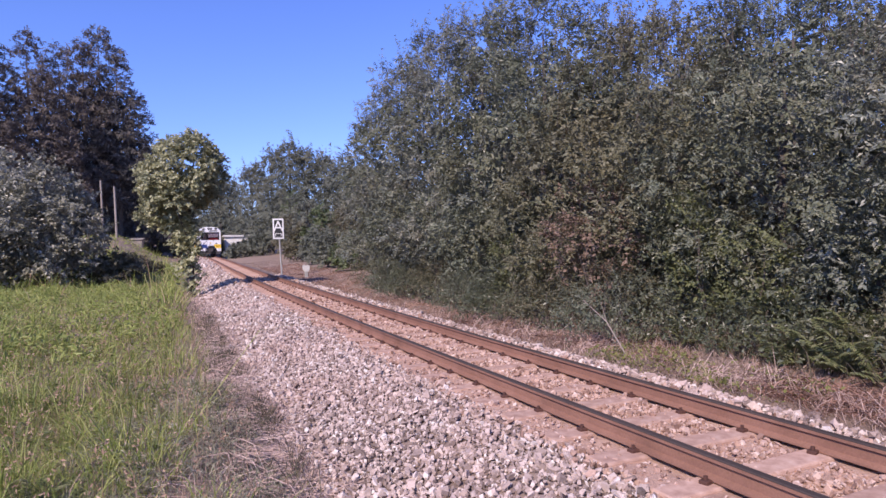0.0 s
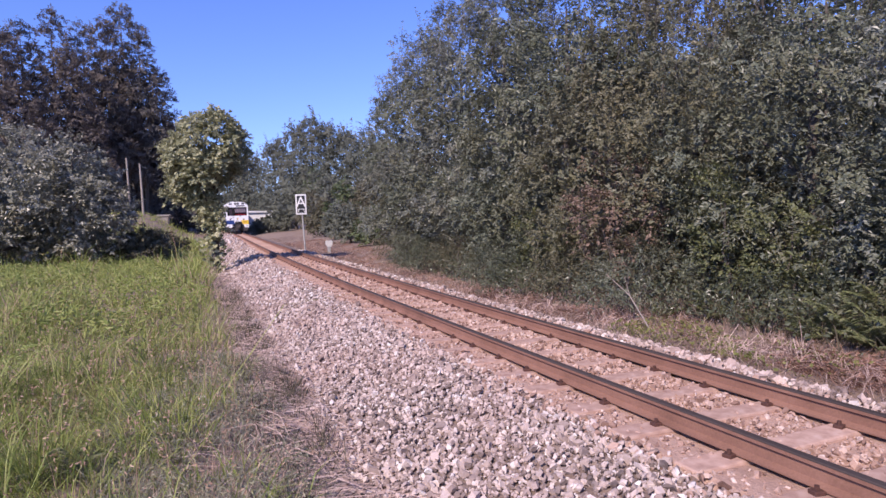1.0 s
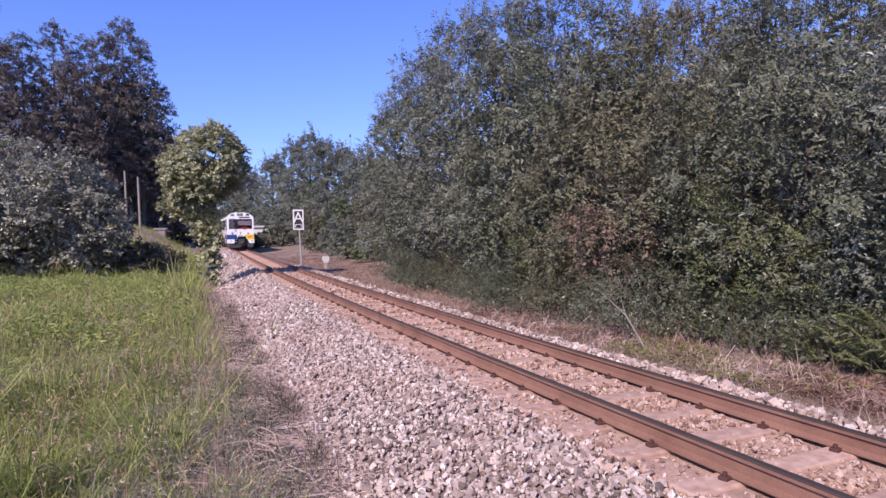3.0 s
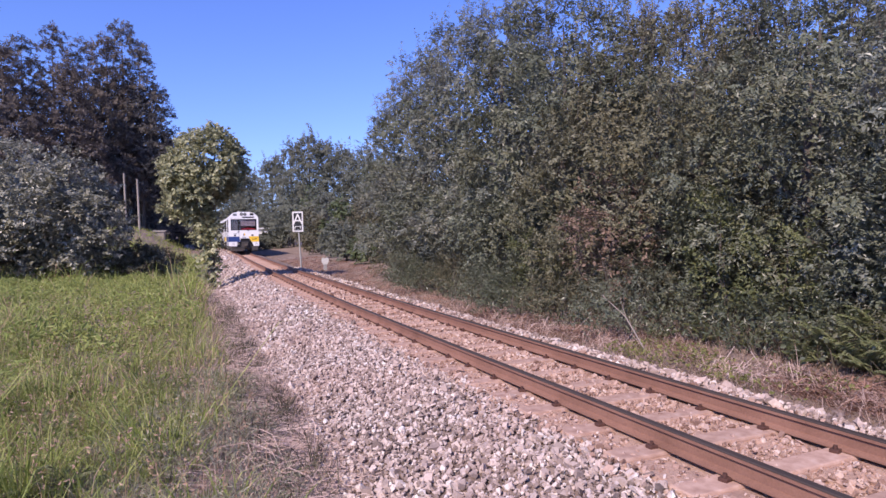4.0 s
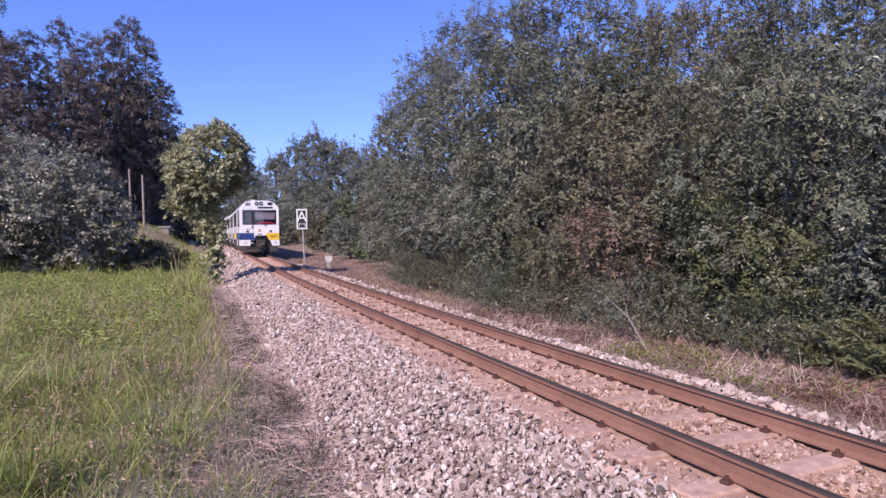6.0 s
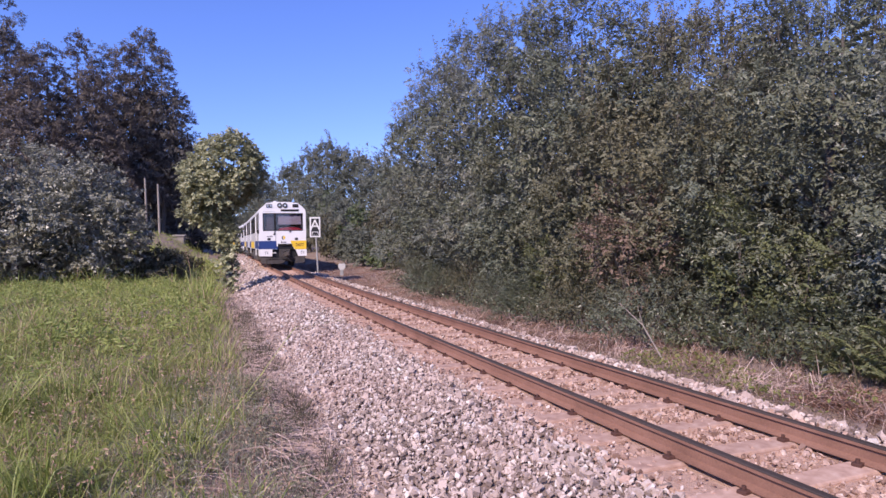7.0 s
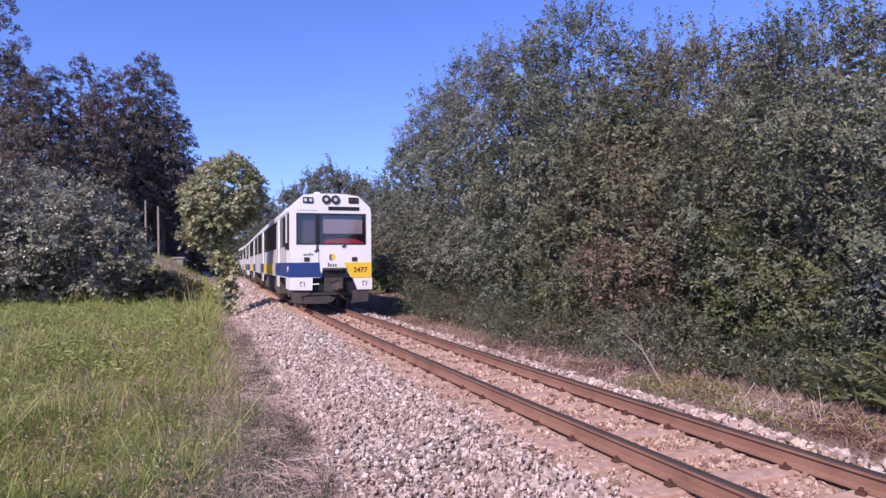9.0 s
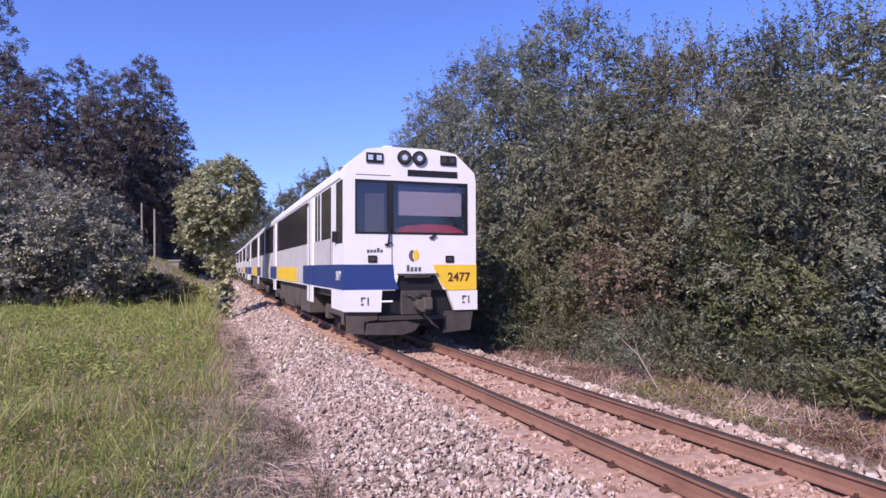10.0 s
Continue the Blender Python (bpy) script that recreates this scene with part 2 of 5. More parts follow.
def big_mesh(name, V, F, mat, parent=None, smooth=False):
    """V: n x 3; F: m x k faces all of one size."""
    me = bpy.data.meshes.new(name)
    V, F = np.asarray(V, np.float32), np.asarray(F, np.int32)
    k = F.shape[1]
    me.vertices.add(len(V))
    me.vertices.foreach_set("co", V.ravel())
    me.loops.add(F.size)
    me.loops.foreach_set("vertex_index", F.ravel())
    me.polygons.add(len(F))
    me.polygons.foreach_set("loop_start", np.arange(0, F.size, k, dtype=np.int32))
    me.polygons.foreach_set("loop_total", np.full(len(F), k, np.int32))
    me.polygons.foreach_set("use_smooth", np.full(len(F), smooth))
    me.update(calc_edges=True)
    me.materials.append(mat)
    ob = new(name, me)
    if parent:
        ob.parent = parent
    return ob


def box(bm, lo, hi, bevel=0.0):
    v = [bm.verts.new((x, y, z)) for x in (lo[0], hi[0]) for y in (lo[1], hi[1]) for z in (lo[2], hi[2])]
    fs = [bm.faces.new([v[i] for i in q]) for q in ((0, 1, 3, 2), (4, 6, 7, 5), (0, 4, 5, 1), (2, 3, 7, 6), (0, 2, 6, 4), (1, 5, 7, 3))]
    if bevel:
        bmesh.ops.bevel(bm, geom=list({e for f in fs for e in f.edges}), offset=bevel, segments=2, affect="EDGES", profile=0.5)
    return bm


def boxes(*items, bevel=0.0):
    bm = bmesh.new()
    for lo, hi in items:
        box(bm, lo, hi, bevel)
    return bm


def prism(bm, loop, extrude):
    """A closed solid from a loop of 3D points and an extrusion vector."""
    a = [bm.verts.new(p) for p in loop]
    b = [bm.verts.new(Vector(p) + Vector(extrude)) for p in loop]
    bm.faces.new(a)
    bm.faces.new(b[::-1])
    for i in range(len(a)):
        j = (i + 1) % len(a)
        bm.faces.new((a[i], b[i], b[j], a[j]))
    return bm


def tube(bm, pts, radii, sides=8):
    """A tapered tube along points."""
    rings = []
    for i, (p, r) in enumerate(zip(pts, radii)):
        p = Vector(p)
        d = (Vector(pts[min(i + 1, len(pts) - 1)]) - Vector(pts[max(i - 1, 0)])).normalized()
        u = d.orthogonal().normalized()
        w = d.cross(u)
        rings.append([bm.verts.new(p + r * (math.cos(2 * math.pi * k / sides) * u + math.sin(2 * math.pi * k / sides) * w)) for k in range(sides)])
    for a, b in zip(rings, rings[1:]):
        for k in range(sides):
            bm.faces.new((a[k], a[(k + 1) % sides], b[(k + 1) % sides], b[k]))
    bm.faces.new(rings[0][::-1])
    bm.faces.new(rings[-1])
    return bm


def disc(bm, centre, axis, r, depth, sides=20):
    c, a = Vector(centre), Vector(axis).normalized()
    return tube(bm, [c, c + a * depth], [r, r], sides)


def lettering(name, text, height, mat, parent, m, label="", bold=0.0):
    """Built-in font, turned to a thin mesh."""
    cu = bpy.data.curves.new(name, "FONT")
    cu.body, cu.size, cu.extrude, cu.align_x, cu.align_y = text, height * 1.38, 0.002, "CENTER", "CENTER"
    cu.offset = bold * height
    tmp = bpy.data.objects.new(name, cu)
    scene.collection.objects.link(tmp)
    me = bpy.data.meshes.new_from_object(tmp.evaluated_get(bpy.context.evaluated_depsgraph_get()))
    bpy.data.objects.remove(tmp)
    me.materials.append(mat)
    ob = new(name, me)
    ob.parent, ob.matrix_local = parent, m
    if label:
        tagged(ob, label)
    return ob


# ---- the track's line: s metres along it (rising away from the camera), l metres to its right ----
SS = np.arange(0, 400.25, 0.25)
HEADING = -0.3764 + 0.0898 * np.minimum(SS, 110) / 50 - 0.0477 * (np.minimum(SS, 110) / 50) ** 2
TX = 2.483 + np.concatenate([[0], np.cumsum(np.sin(HEADING[:-1]) * 0.25)])
TY = 4.0 + np.concatenate([[0], np.cumsum(np.cos(HEADING[:-1]) * 0.25)])


def line(s, l=0.0):
    """World x, y of arrays s, l."""
    s = np.asarray(s, float)
    h = np.interp(s, SS, HEADING)
    back = np.minimum(s, 0)
    return np.interp(s, SS, TX) + back * np.sin(h) + l * np.cos(h), np.interp(s, SS, TY) + back * np.cos(h) - l * np.sin(h)


def at(s, l, z=0.0):
    x, y = line(s, l)
    return Vector((float(x), float(y), z))


def to_line(x, y):
    """s, l of world points, on the coarse line with its ends prolonged."""
    x, y = np.ravel(x).astype(float), np.ravel(y).astype(float)
    cs = np.arange(-300, 401, 2.0)
    cx, cy = line(cs, 0)
    s, l = np.empty(len(x)), np.empty(len(x))
    for i in range(0, len(x), 20000):
        a, b = x[i:i + 20000], y[i:i + 20000]
        k = np.argmin((a[:, None] - cx) ** 2 + (b[:, None] - cy) ** 2, 1)
        h = np.interp(cs[k], SS, HEADING)
        dx, dy = a - cx[k], b - cy[k]
        s[i:i + 20000], l[i:i + 20000] = cs[k] + dx * np.sin(h) + dy * np.cos(h), dx * np.cos(h) - dy * np.sin(h)
    return s, l


def step(a, b, v):
    t = np.clip((v - a) / (b - a), 0, 1)
    return t * t * (3 - 2 * t)


def ground_z(x, y):
    s, l = to_line(x, y)
    x, y = np.ravel(x), np.ravel(y)
    left = -0.43 - 0.16 * step(-3.5, -2.8, l) - 0.18 * step(20, 30, s) * step(-9, -4, l)
    left = left + 0.26 * np.exp(-(x ** 2 + y ** 2) / 6.0)
    left = left + 3.5 * step(4.5, 12, -l) * step(36, 98, y) + 6 * step(100, 260, y) * step(10, 60, -l)
    right = -0.36 + 0.22 * step(2.6, 5, l) + 0.4 * step(5, 12, l)
    z = np.where(l < 0, left, right)
    z = z - 0.5 * step(2.4, 1.2, np.abs(l + 0.35))
    z = z + 0.05 * np.sin(x * 1.7 + 0.6 * np.sin(y * 1.1)) * np.sin(y * 1.3 + 1.0) * step(2.6, 4, np.abs(l))
    return z


SLEEPER_0 = -8.74


def bed_z(l):
    """The ballast's cross-section."""
    return np.interp(l, [-3.6, -2.75, -1.4, -0.85, -0.45, 0.45, 0.85, 1.25, 1.95, 2.6], [-0.84, -0.58, -0.195, -0.178, -0.186, -0.186, -0.178, -0.195, -0.42, -0.75])


def build_ground():
    u = np.concatenate([-np.geomspace(3000, 60, 14), np.arange(-58, -20, 2.0), np.arange(-20, 20, 0.4), np.arange(20, 60, 2.0), np.geomspace(60, 3000, 14)])
    v = np.concatenate([-np.geomspace(3000, 20, 12), np.arange(-16, 0, 2.0), np.arange(0, 42, 0.4), np.arange(42, 130, 2.0), np.geomspace(130, 3000, 14)])
    X, Y = np.meshgrid(u, v, indexing="ij")
    Z = ground_z(X, Y).reshape(X.shape)
    idx = np.arange(X.size).reshape(X.shape)
    F = np.stack([idx[:-1, :-1], idx[1:, :-1], idx[1:, 1:], idx[:-1, 1:]], -1).reshape(-1, 4)
    ob = big_mesh("ground", np.stack([X, Y, Z], -1).reshape(-1, 3), F, M_SOIL, smooth=True)
    tagged(ob, "brown earth under grass, rising to a bank", "ground", kind="structure")


def build_bed():
    rng = np.random.default_rng(3)
    for name, l0, l1, lift, mat, label in (("ballast_bed", -3.6, 2.61, -0.018, M_BED, "pinkish grey ballast bank under the track"), ("track_bed", -1.02, 1.03, 0.0, M_TRACKBED, "rust-stained grit between the sleepers")):
        s = np.concatenate([np.arange(-25, 40, 0.25), np.arange(40, 130, 1.0)])
        l = np.arange(l0, l1, 0.1)
        S_, L_ = np.meshgrid(s, l, indexing="ij")
        X, Y = line(S_.ravel(), L_.ravel())
        Z = bed_z(L_.ravel()) + lift + rng.normal(0, 0.005, L_.size)
        if name == "track_bed":
            Z = Z - 0.03 * (np.abs(L_.ravel()) > 0.95)
        idx = np.arange(S_.size).reshape(S_.shape)
        F = np.stack([idx[:-1, :-1], idx[1:, :-1], idx[1:, 1:], idx[:-1, 1:]], -1).reshape(-1, 4)
        ob = big_mesh(name, np.stack([X, Y, Z], -1), F, mat)
        tagged(ob, label, "ballast", kind="structure")


def build_stones():
    """Loose broken stones over the bed: squashed, cut octahedra of uneven size."""
    rng = np.random.default_rng(5)

    def scatter(s0, s1, l0, l1, per_m2):
        n = int((s1 - s0) * (l1 - l0) * per_m2)
        return np.stack([rng.uniform(s0, s1, n), rng.uniform(l0, l1, n)], 1)

    sets = [(scatter(-0.6, 8, -3.0, -0.95, 1000), 0.0195), (scatter(-6, -0.6, -2.9, -0.95, 110), 0.035), (scatter(8, 20, -3.0, -0.95, 560), 0.025), (scatter(20, 45, -2.9, -0.95, 190), 0.042),
            (scatter(45, 90, -2.8, -0.9, 60), 0.07),
            (scatter(-2, 9, -0.46, 0.46, 900), 0.017), (scatter(9, 30, -0.46, 0.46, 170), 0.026),
            (scatter(-2, 10, 0.62, 1.95, 420), 0.026), (scatter(10, 30, 0.62, 1.9, 200), 0.034),
            (scatter(-1.5, 14, -0.95, -0.62, 330), 0.016)]
    base = np.array([(0.75, 0.6, 0.65), (-0.75, 0.65, 0.6), (-0.7, -0.7, 0.6), (0.7, -0.65, 0.7), (1, 0.1, -0.2), (-0.1, 1, -0.25), (-1, -0.1, -0.15), (0.1, -1, -0.2)], float)
    tri = np.array([(0, 1, 2), (0, 2, 3), (0, 4, 5), (0, 5, 1), (1, 5, 6), (1, 6, 2), (2, 6, 7), (2, 7, 3), (3, 7, 4), (3, 4, 0), (4, 7, 6), (4, 6, 5)])
    P = np.concatenate([a for a, _ in sets])
    R = np.concatenate([np.full(len(a), r) for a, r in sets]) * rng.lognormal(0, 0.29, len(P))
    keep = (P[:, 1] < -2.45) * (rng.random(len(P)) > np.clip((-2.45 - P[:, 1]) / 0.55, 0, 1)) + (P[:, 1] >= -2.45) > 0
    on_sleeper = (np.abs((P[:, 0] - SLEEPER_0 + 0.32) % 0.64 - 0.32) < 0.13) & (np.abs(P[:, 1]) < 0.97)
    keep &= ~on_sleeper | (rng.random(len(P)) < 0.4)
    P, R = P[keep], R[keep]
    n = len(P)
    V = base[None] * (1 + rng.uniform(-0.32, 0.32, (n, 8, 3)))
    V *= rng.uniform(0.5, 1.35, (n, 1, 3)) * R[:, None, None]
    q = rng.normal(size=(n, 4))
    q /= np.linalg.norm(q, axis=1)[:, None]
    w, x, y, z = q.T
    rot = np.stack([1 - 2 * (y * y + z * z), 2 * (x * y - z * w), 2 * (x * z + y * w), 2 * (x * y + z * w), 1 - 2 * (x * x + z * z), 2 * (y * z - x * w), 2 * (x * z - y * w), 2 * (y * z + x * w), 1 - 2 * (x * x + y * y)], 1).reshape(n, 3, 3)
    V = np.einsum("nij,nkj->nki", rot, V)
    X, Y = line(P[:, 0], P[:, 1])
    V += np.stack([X, Y, bed_z(P[:, 1]) + R * rng.uniform(-0.35, 1.0, n)], 1)[:, None]
    inner = np.abs(P[:, 1]) < 1.0 + rng.normal(0, 0.12, n)
    for name, pick, mat, label in (("ballast_stones", ~inner, M_STONE, "broken pinkish grey stones heaped along the track"), ("track_stones", inner, M_DUST, "rust-stained small stones between the sleepers")):
        v = V[pick]
        F = (tri[None] + 8 * np.arange(len(v))[:, None, None]).reshape(-1, 3)
        tagged(big_mesh(name, v.reshape(-1, 3), F, mat), label, "ballast", kind="stuff")


def build_track():
    track = tagged(new("railway_track"), "single narrow-gauge track with rusty rails on sleepers", "railway track")
    # sleepers, one shared mesh
    bm = boxes(((-0.98, -0.11, -0.2), (0.98, 0.11, 0.0)), bevel=0.018)
    first = part("sleeper", bm, M_SLEEPER, track)
    clip_bm = bmesh.new()
    box(clip_bm, (-0.035, -0.032, -0.01), (0.035, 0.032, 0.02), 0.006)
    disc(clip_bm, (0.0, 0.0, 0.02), (0, 0, 1), 0.015, 0.025, 6)
    clip_me = None
    rng = random.Random(8)
    s = SLEEPER_0
    k = 0
    while s < 104:
        ob = first if k == 0 else new("sleeper", first.data)
        ob.parent = track
        h = float(np.interp(s, SS, HEADING))
        p = at(s, 0, -0.158)
        ob.matrix_local = pose(p.x, p.y, p.z + rng.uniform(-0.012, 0.004), 0, rng.uniform(-0.4, 0.4), math.degrees(-h) + rng.uniform(-1.2, 1.2))
        if -5 < s < 26:
            for dl in (-0.625, -0.445, 0.445, 0.625):
                if clip_me is None:
                    c = part("rail_clip", clip_bm, M_IRON, ob)
                    clip_me = c.data
                else:
                    c = new("rail_clip", clip_me)
                    c.parent = ob
                c.matrix_local = pose(dl, rng.uniform(-0.02, 0.02), 0.004, 0, 0, rng.uniform(-15, 15))
        s += 0.64
        k += 1
    # rails: foot, web and head swept along the line
    web = [(-0.062, -0.145), (-0.062, -0.135), (-0.012, -0.115), (-0.009, -0.045), (-0.031, -0.034), (-0.031, -0.012), (0.031, -0.012), (0.031, -0.034), (0.009, -0.045), (0.012, -0.115), (0.062, -0.135), (0.062, -0.145)]
    head = [(-0.0315, -0.012), (-0.0315, -0.006), (-0.025, 0.0), (0.025, 0.0), (0.0315, -0.006), (0.0315, -0.012)]
    ss = np.concatenate([np.arange(-25, 60, 0.5), np.arange(60, 128, 1.0)])
    for side in (-0.535, 0.535):
        rail = None
        for nm, prof, mat in (("rail", web, M_RAIL), ("running_surface", head, M_HEAD)):
            V = []
            for dl, z in prof:
                x, y = line(ss, side + dl)
                V.append(np.stack([x, y, np.full(len(ss), z)], 1))
            V = np.stack(V, 1)
            n, k = V.shape[:2]
            idx = np.arange(n * k).reshape(n, k)
            j = np.roll(idx, -1, 1)
            F = np.stack([idx[:-1], j[:-1], j[1:], idx[1:]], -1).reshape(-1, 4)
            ob = big_mesh(nm, V.reshape(-1, 3), F, mat, rail or track)
            rail = rail or tagged(ob, "rust-brown steel rail")
    return track


# ---- plants ----
def leaf_mesh(name, P, D, size, mat, parent=None, width=0.5, seed=0, droop=0.0, axis=None):
    """One pointed leaf (two triangles, folded on its rib) at each point of P, roughly facing D."""
    rng = np.random.default_rng(seed)
    n = len(P)
    N = D + rng.normal(0, 0.55 if axis is None else 0.32, (n, 3))
    N /= np.linalg.norm(N, axis=1)[:, None] + 1e-9
    A = rng.normal(size=(n, 3)) - [0, 0, droop] if axis is None else axis.copy()
    A -= N * np.sum(A * N, 1)[:, None]
    A /= np.linalg.norm(A, axis=1)[:, None] + 1e-9
    B = np.cross(N, A)
    L = (size * rng.uniform(0.6, 1.35, n))[:, None]
    W = L * width * rng.uniform(0.8, 1.2, n)[:, None]
    lift = N * L * 0.12
    V = np.stack([P - A * L / 2, P + B * W / 2 + lift - A * L * 0.05, P + A * L / 2, P - B * W / 2 + lift - A * L * 0.05], 1)
    i = 4 * np.arange(n)[:, None]
    F = np.concatenate([i + [0, 1, 2], i + [0, 2, 3]], 1).reshape(-1, 3)
    return big_mesh(name, V.reshape(-1, 3), F, mat, parent)


def unit(v):
    return v / (np.linalg.norm(v, axis=-1, keepdims=True) + 1e-9)


def lobe_leaves(rng, lobes, twigs, per_twig, twig_len, spread):
    """Sprays on rounded lobes (x, y, z, r): twigs that stand out, with leaves set alternately on both sides.
    Returns leaf centres, facings and axes."""
    lobes = np.asarray(lobes, float)
    area = lobes[:, 3] ** 2
    pick = rng.choice(len(lobes), twigs, p=area / area.sum())
    d = unit(rng.normal(size=(twigs, 3)))
    away = lobes[pick, :3] - np.average(lobes[:, :3], axis=0, weights=area)
    away[:, 2] = np.abs(away[:, 2]) * 0.3 + 0.4
    back = np.sum(d * unit(away), 1) < -0.25
    d[back] = -d[back]
    root = lobes[pick, :3] + d * lobes[pick, 3:4] * rng.uniform(0.72, 1.0, (twigs, 1)) * [1, 1, 0.8]
    out = unit(d * 0.8 + rng.normal(0, 0.38, (twigs, 3)) + [0, 0, 0.22])
    side = unit(np.cross(out, rng.normal(0, 0.45, (twigs, 3)) + [0, 0, 1.0]))
    face = np.cross(side, out)
    face *= np.where(face[:, 2:3] < 0, -1, 1)
    ln = twig_len * rng.uniform(0.55, 1.35, (twigs, 1, 1))
    t = ((np.arange(per_twig) + 0.6) / per_twig)[None, :, None] + rng.normal(0, 0.03, (twigs, per_twig, 1))
    hand = np.where(np.arange(per_twig) % 2, 1.0, -1.0)[None, :, None]
    A = unit(out[:, None] * (0.45 + 0.7 * t) + side[:, None] * hand + rng.normal(0, 0.3, (twigs, per_twig, 3)))
    P = root[:, None] + out[:, None] * t * ln + A * spread + rng.normal(0, spread * 0.35, (twigs, per_twig, 3))
    P[:, :, 2] -= (t * t * ln * 0.16)[:, :, 0]
    D = np.repeat((face * 0.75 + d * 0.7)[:, None], per_twig, 1)
    return P.reshape(-1, 3), D.reshape(-1, 3), A.reshape(-1, 3)


def shoots(rng, lobes, count, length, per, spread):
    """Upright leafy shoots on the crown's top."""
    lobes = np.asarray(lobes, float)
    top = lobes[np.argsort(-lobes[:, 2])[: max(3, len(lobes) // 3)]]
    pick = top[rng.integers(0, len(top), count)]
    a = rng.uniform(0, 2 * math.pi, count)
    r = pick[:, 3] * rng.uniform(0, 0.9, count)
    root = np.stack([pick[:, 0] + r * np.cos(a), pick[:, 1] + r * np.sin(a), pick[:, 2] + pick[:, 3] * 0.6], 1)
    d = np.stack([rng.normal(0, 0.22, count), rng.normal(0, 0.22, count), np.ones(count)], 1)
    t = rng.uniform(0, 1, (count, per, 1))
    ln = length * rng.uniform(0.4, 1.2, (count, 1, 1))
    P = root[:, None] + d[:, None] * t * ln + rng.normal(0, 1, (count, per, 3)) * spread * (1.5 - t)
    return P.reshape(-1, 3), np.tile([0.1, -0.3, 0.5], (count * per, 1)), root, d, ln[:, 0, 0]


def tree(name, label, x, y, height, lobes, mat, leaf, twigs, per_twig, seed, trunk_r=0.14, twig_len=0.45, spread=0.09, tops=0, top_len=1.2, width=0.5, category="tree", limbs=7, top_per=26, group="", core=0):
    """Trunk with limbs into the lobes and a crown of single leaves. Lobes are local, from the tree's base."""
    rng = np.random.default_rng(seed)
    z0 = float(ground_z([x], [y])[0]) - 0.03
    root = tagged(new(name), label, category, group)
    root.location = (x, y, z0)
    bm = bmesh.new()
    lob = np.asarray(lobes, float)
    cz = height * 0.62
    lean = np.array([lob[:, 0].mean(), lob[:, 1].mean()]) * 0.8
    pts = [(0, 0, -0.1), (lean[0] * 0.25 + 0.05, lean[1] * 0.25, cz * 0.35), (lean[0] * 0.6 - 0.05, lean[1] * 0.6 + 0.05, cz * 0.7), (lean[0], lean[1], cz), (lean[0], lean[1], height * 0.88)]
    tube(bm, pts, [trunk_r * 1.25, trunk_r, trunk_r * 0.8, trunk_r * 0.55, trunk_r * 0.15], 9)
    part("trunk", bm, M_BARK, root)
    for q in lob[np.argsort(-lob[:, 3])[:limbs]]:
        f = min(0.9, max(0.15, (q[2] - 0.8) / height))
        a = Vector((lean[0] * f, lean[1] * f, height * f * 0.8))
        b = Vector(q[:3])
        part("limb", tube(bmesh.new(), [a, a.lerp(b, 0.5) + Vector((0, 0, 0.12)), b], [trunk_r * 0.5, trunk_r * 0.3, trunk_r * 0.08], 6), M_BARK, root)
    P, D, A = lobe_leaves(rng, lob, twigs, per_twig, twig_len, spread)
    if tops:
        bm = bmesh.new()
        P2, D2, r2, d2, l2 = shoots(rng, lob, tops, top_len, top_per, spread * 1.1)
        P, D, A = np.concatenate([P, P2]), np.concatenate([D, D2]), np.concatenate([A, unit(rng.normal(0, 0.6, P2.shape) + [0, 0, 0.6])])
        for a, d, ln in zip(r2, d2, l2):
            tube(bm, [a - d * 0.4, a + d * ln * 0.6], [0.008, 0.003], 4)
        tagged(part("shoot", bm, M_BARK, root), kind="stuff")
    # larger leaves added deep inside the crown to block sky light through it
    m = core or len(P) // 28
    low = lob[lob[:, 2] < 0.8 * lob[:, 2].max()]
    q = low[rng.integers(0, len(low), m)]
    inner = q[:, :3] * [0.66, 0.66, 0.97] + rng.normal(0, 0.34, (m, 3)) * np.maximum(q[:, 3:4], 0.55)
    size = np.concatenate([np.full(len(P), leaf), np.full(m, leaf * 1.75)])
    P, D, A = np.concatenate([P, inner]), np.concatenate([D, np.tile([0, -0.6, 0.4], (m, 1))]), np.concatenate([A, unit(rng.normal(size=(m, 3)))])
    keep = P[:, 2] > 0.05
    leaf_mesh("crown", P[keep], D[keep], size[keep], mat, root, width, seed + 1, 0.0, A[keep])
    return root


def column_lobes(rng, height, radius, n, base=0.7, r0=0.75, r1=1.25, shape=1.0):
    """Lobes of a broad crown that comes down to the ground."""
    out = []
    for i in range(n):
        f = (i + rng.uniform(0, 1)) / n
        z = base + f * (height - base - 0.7)
        R = radius * (math.sin(math.pi * min(0.97, 0.28 + 0.66 * f)) ** shape)
        a = i * 2.4 + rng.uniform(-0.5, 0.5)
        q = max(0.0, R - 0.55) * math.sqrt(rng.uniform(0.02 if i % 4 == 0 else 0.3, 1))
        out.append((q * math.cos(a), q * math.sin(a), z, rng.uniform(r0, r1)))
    return out


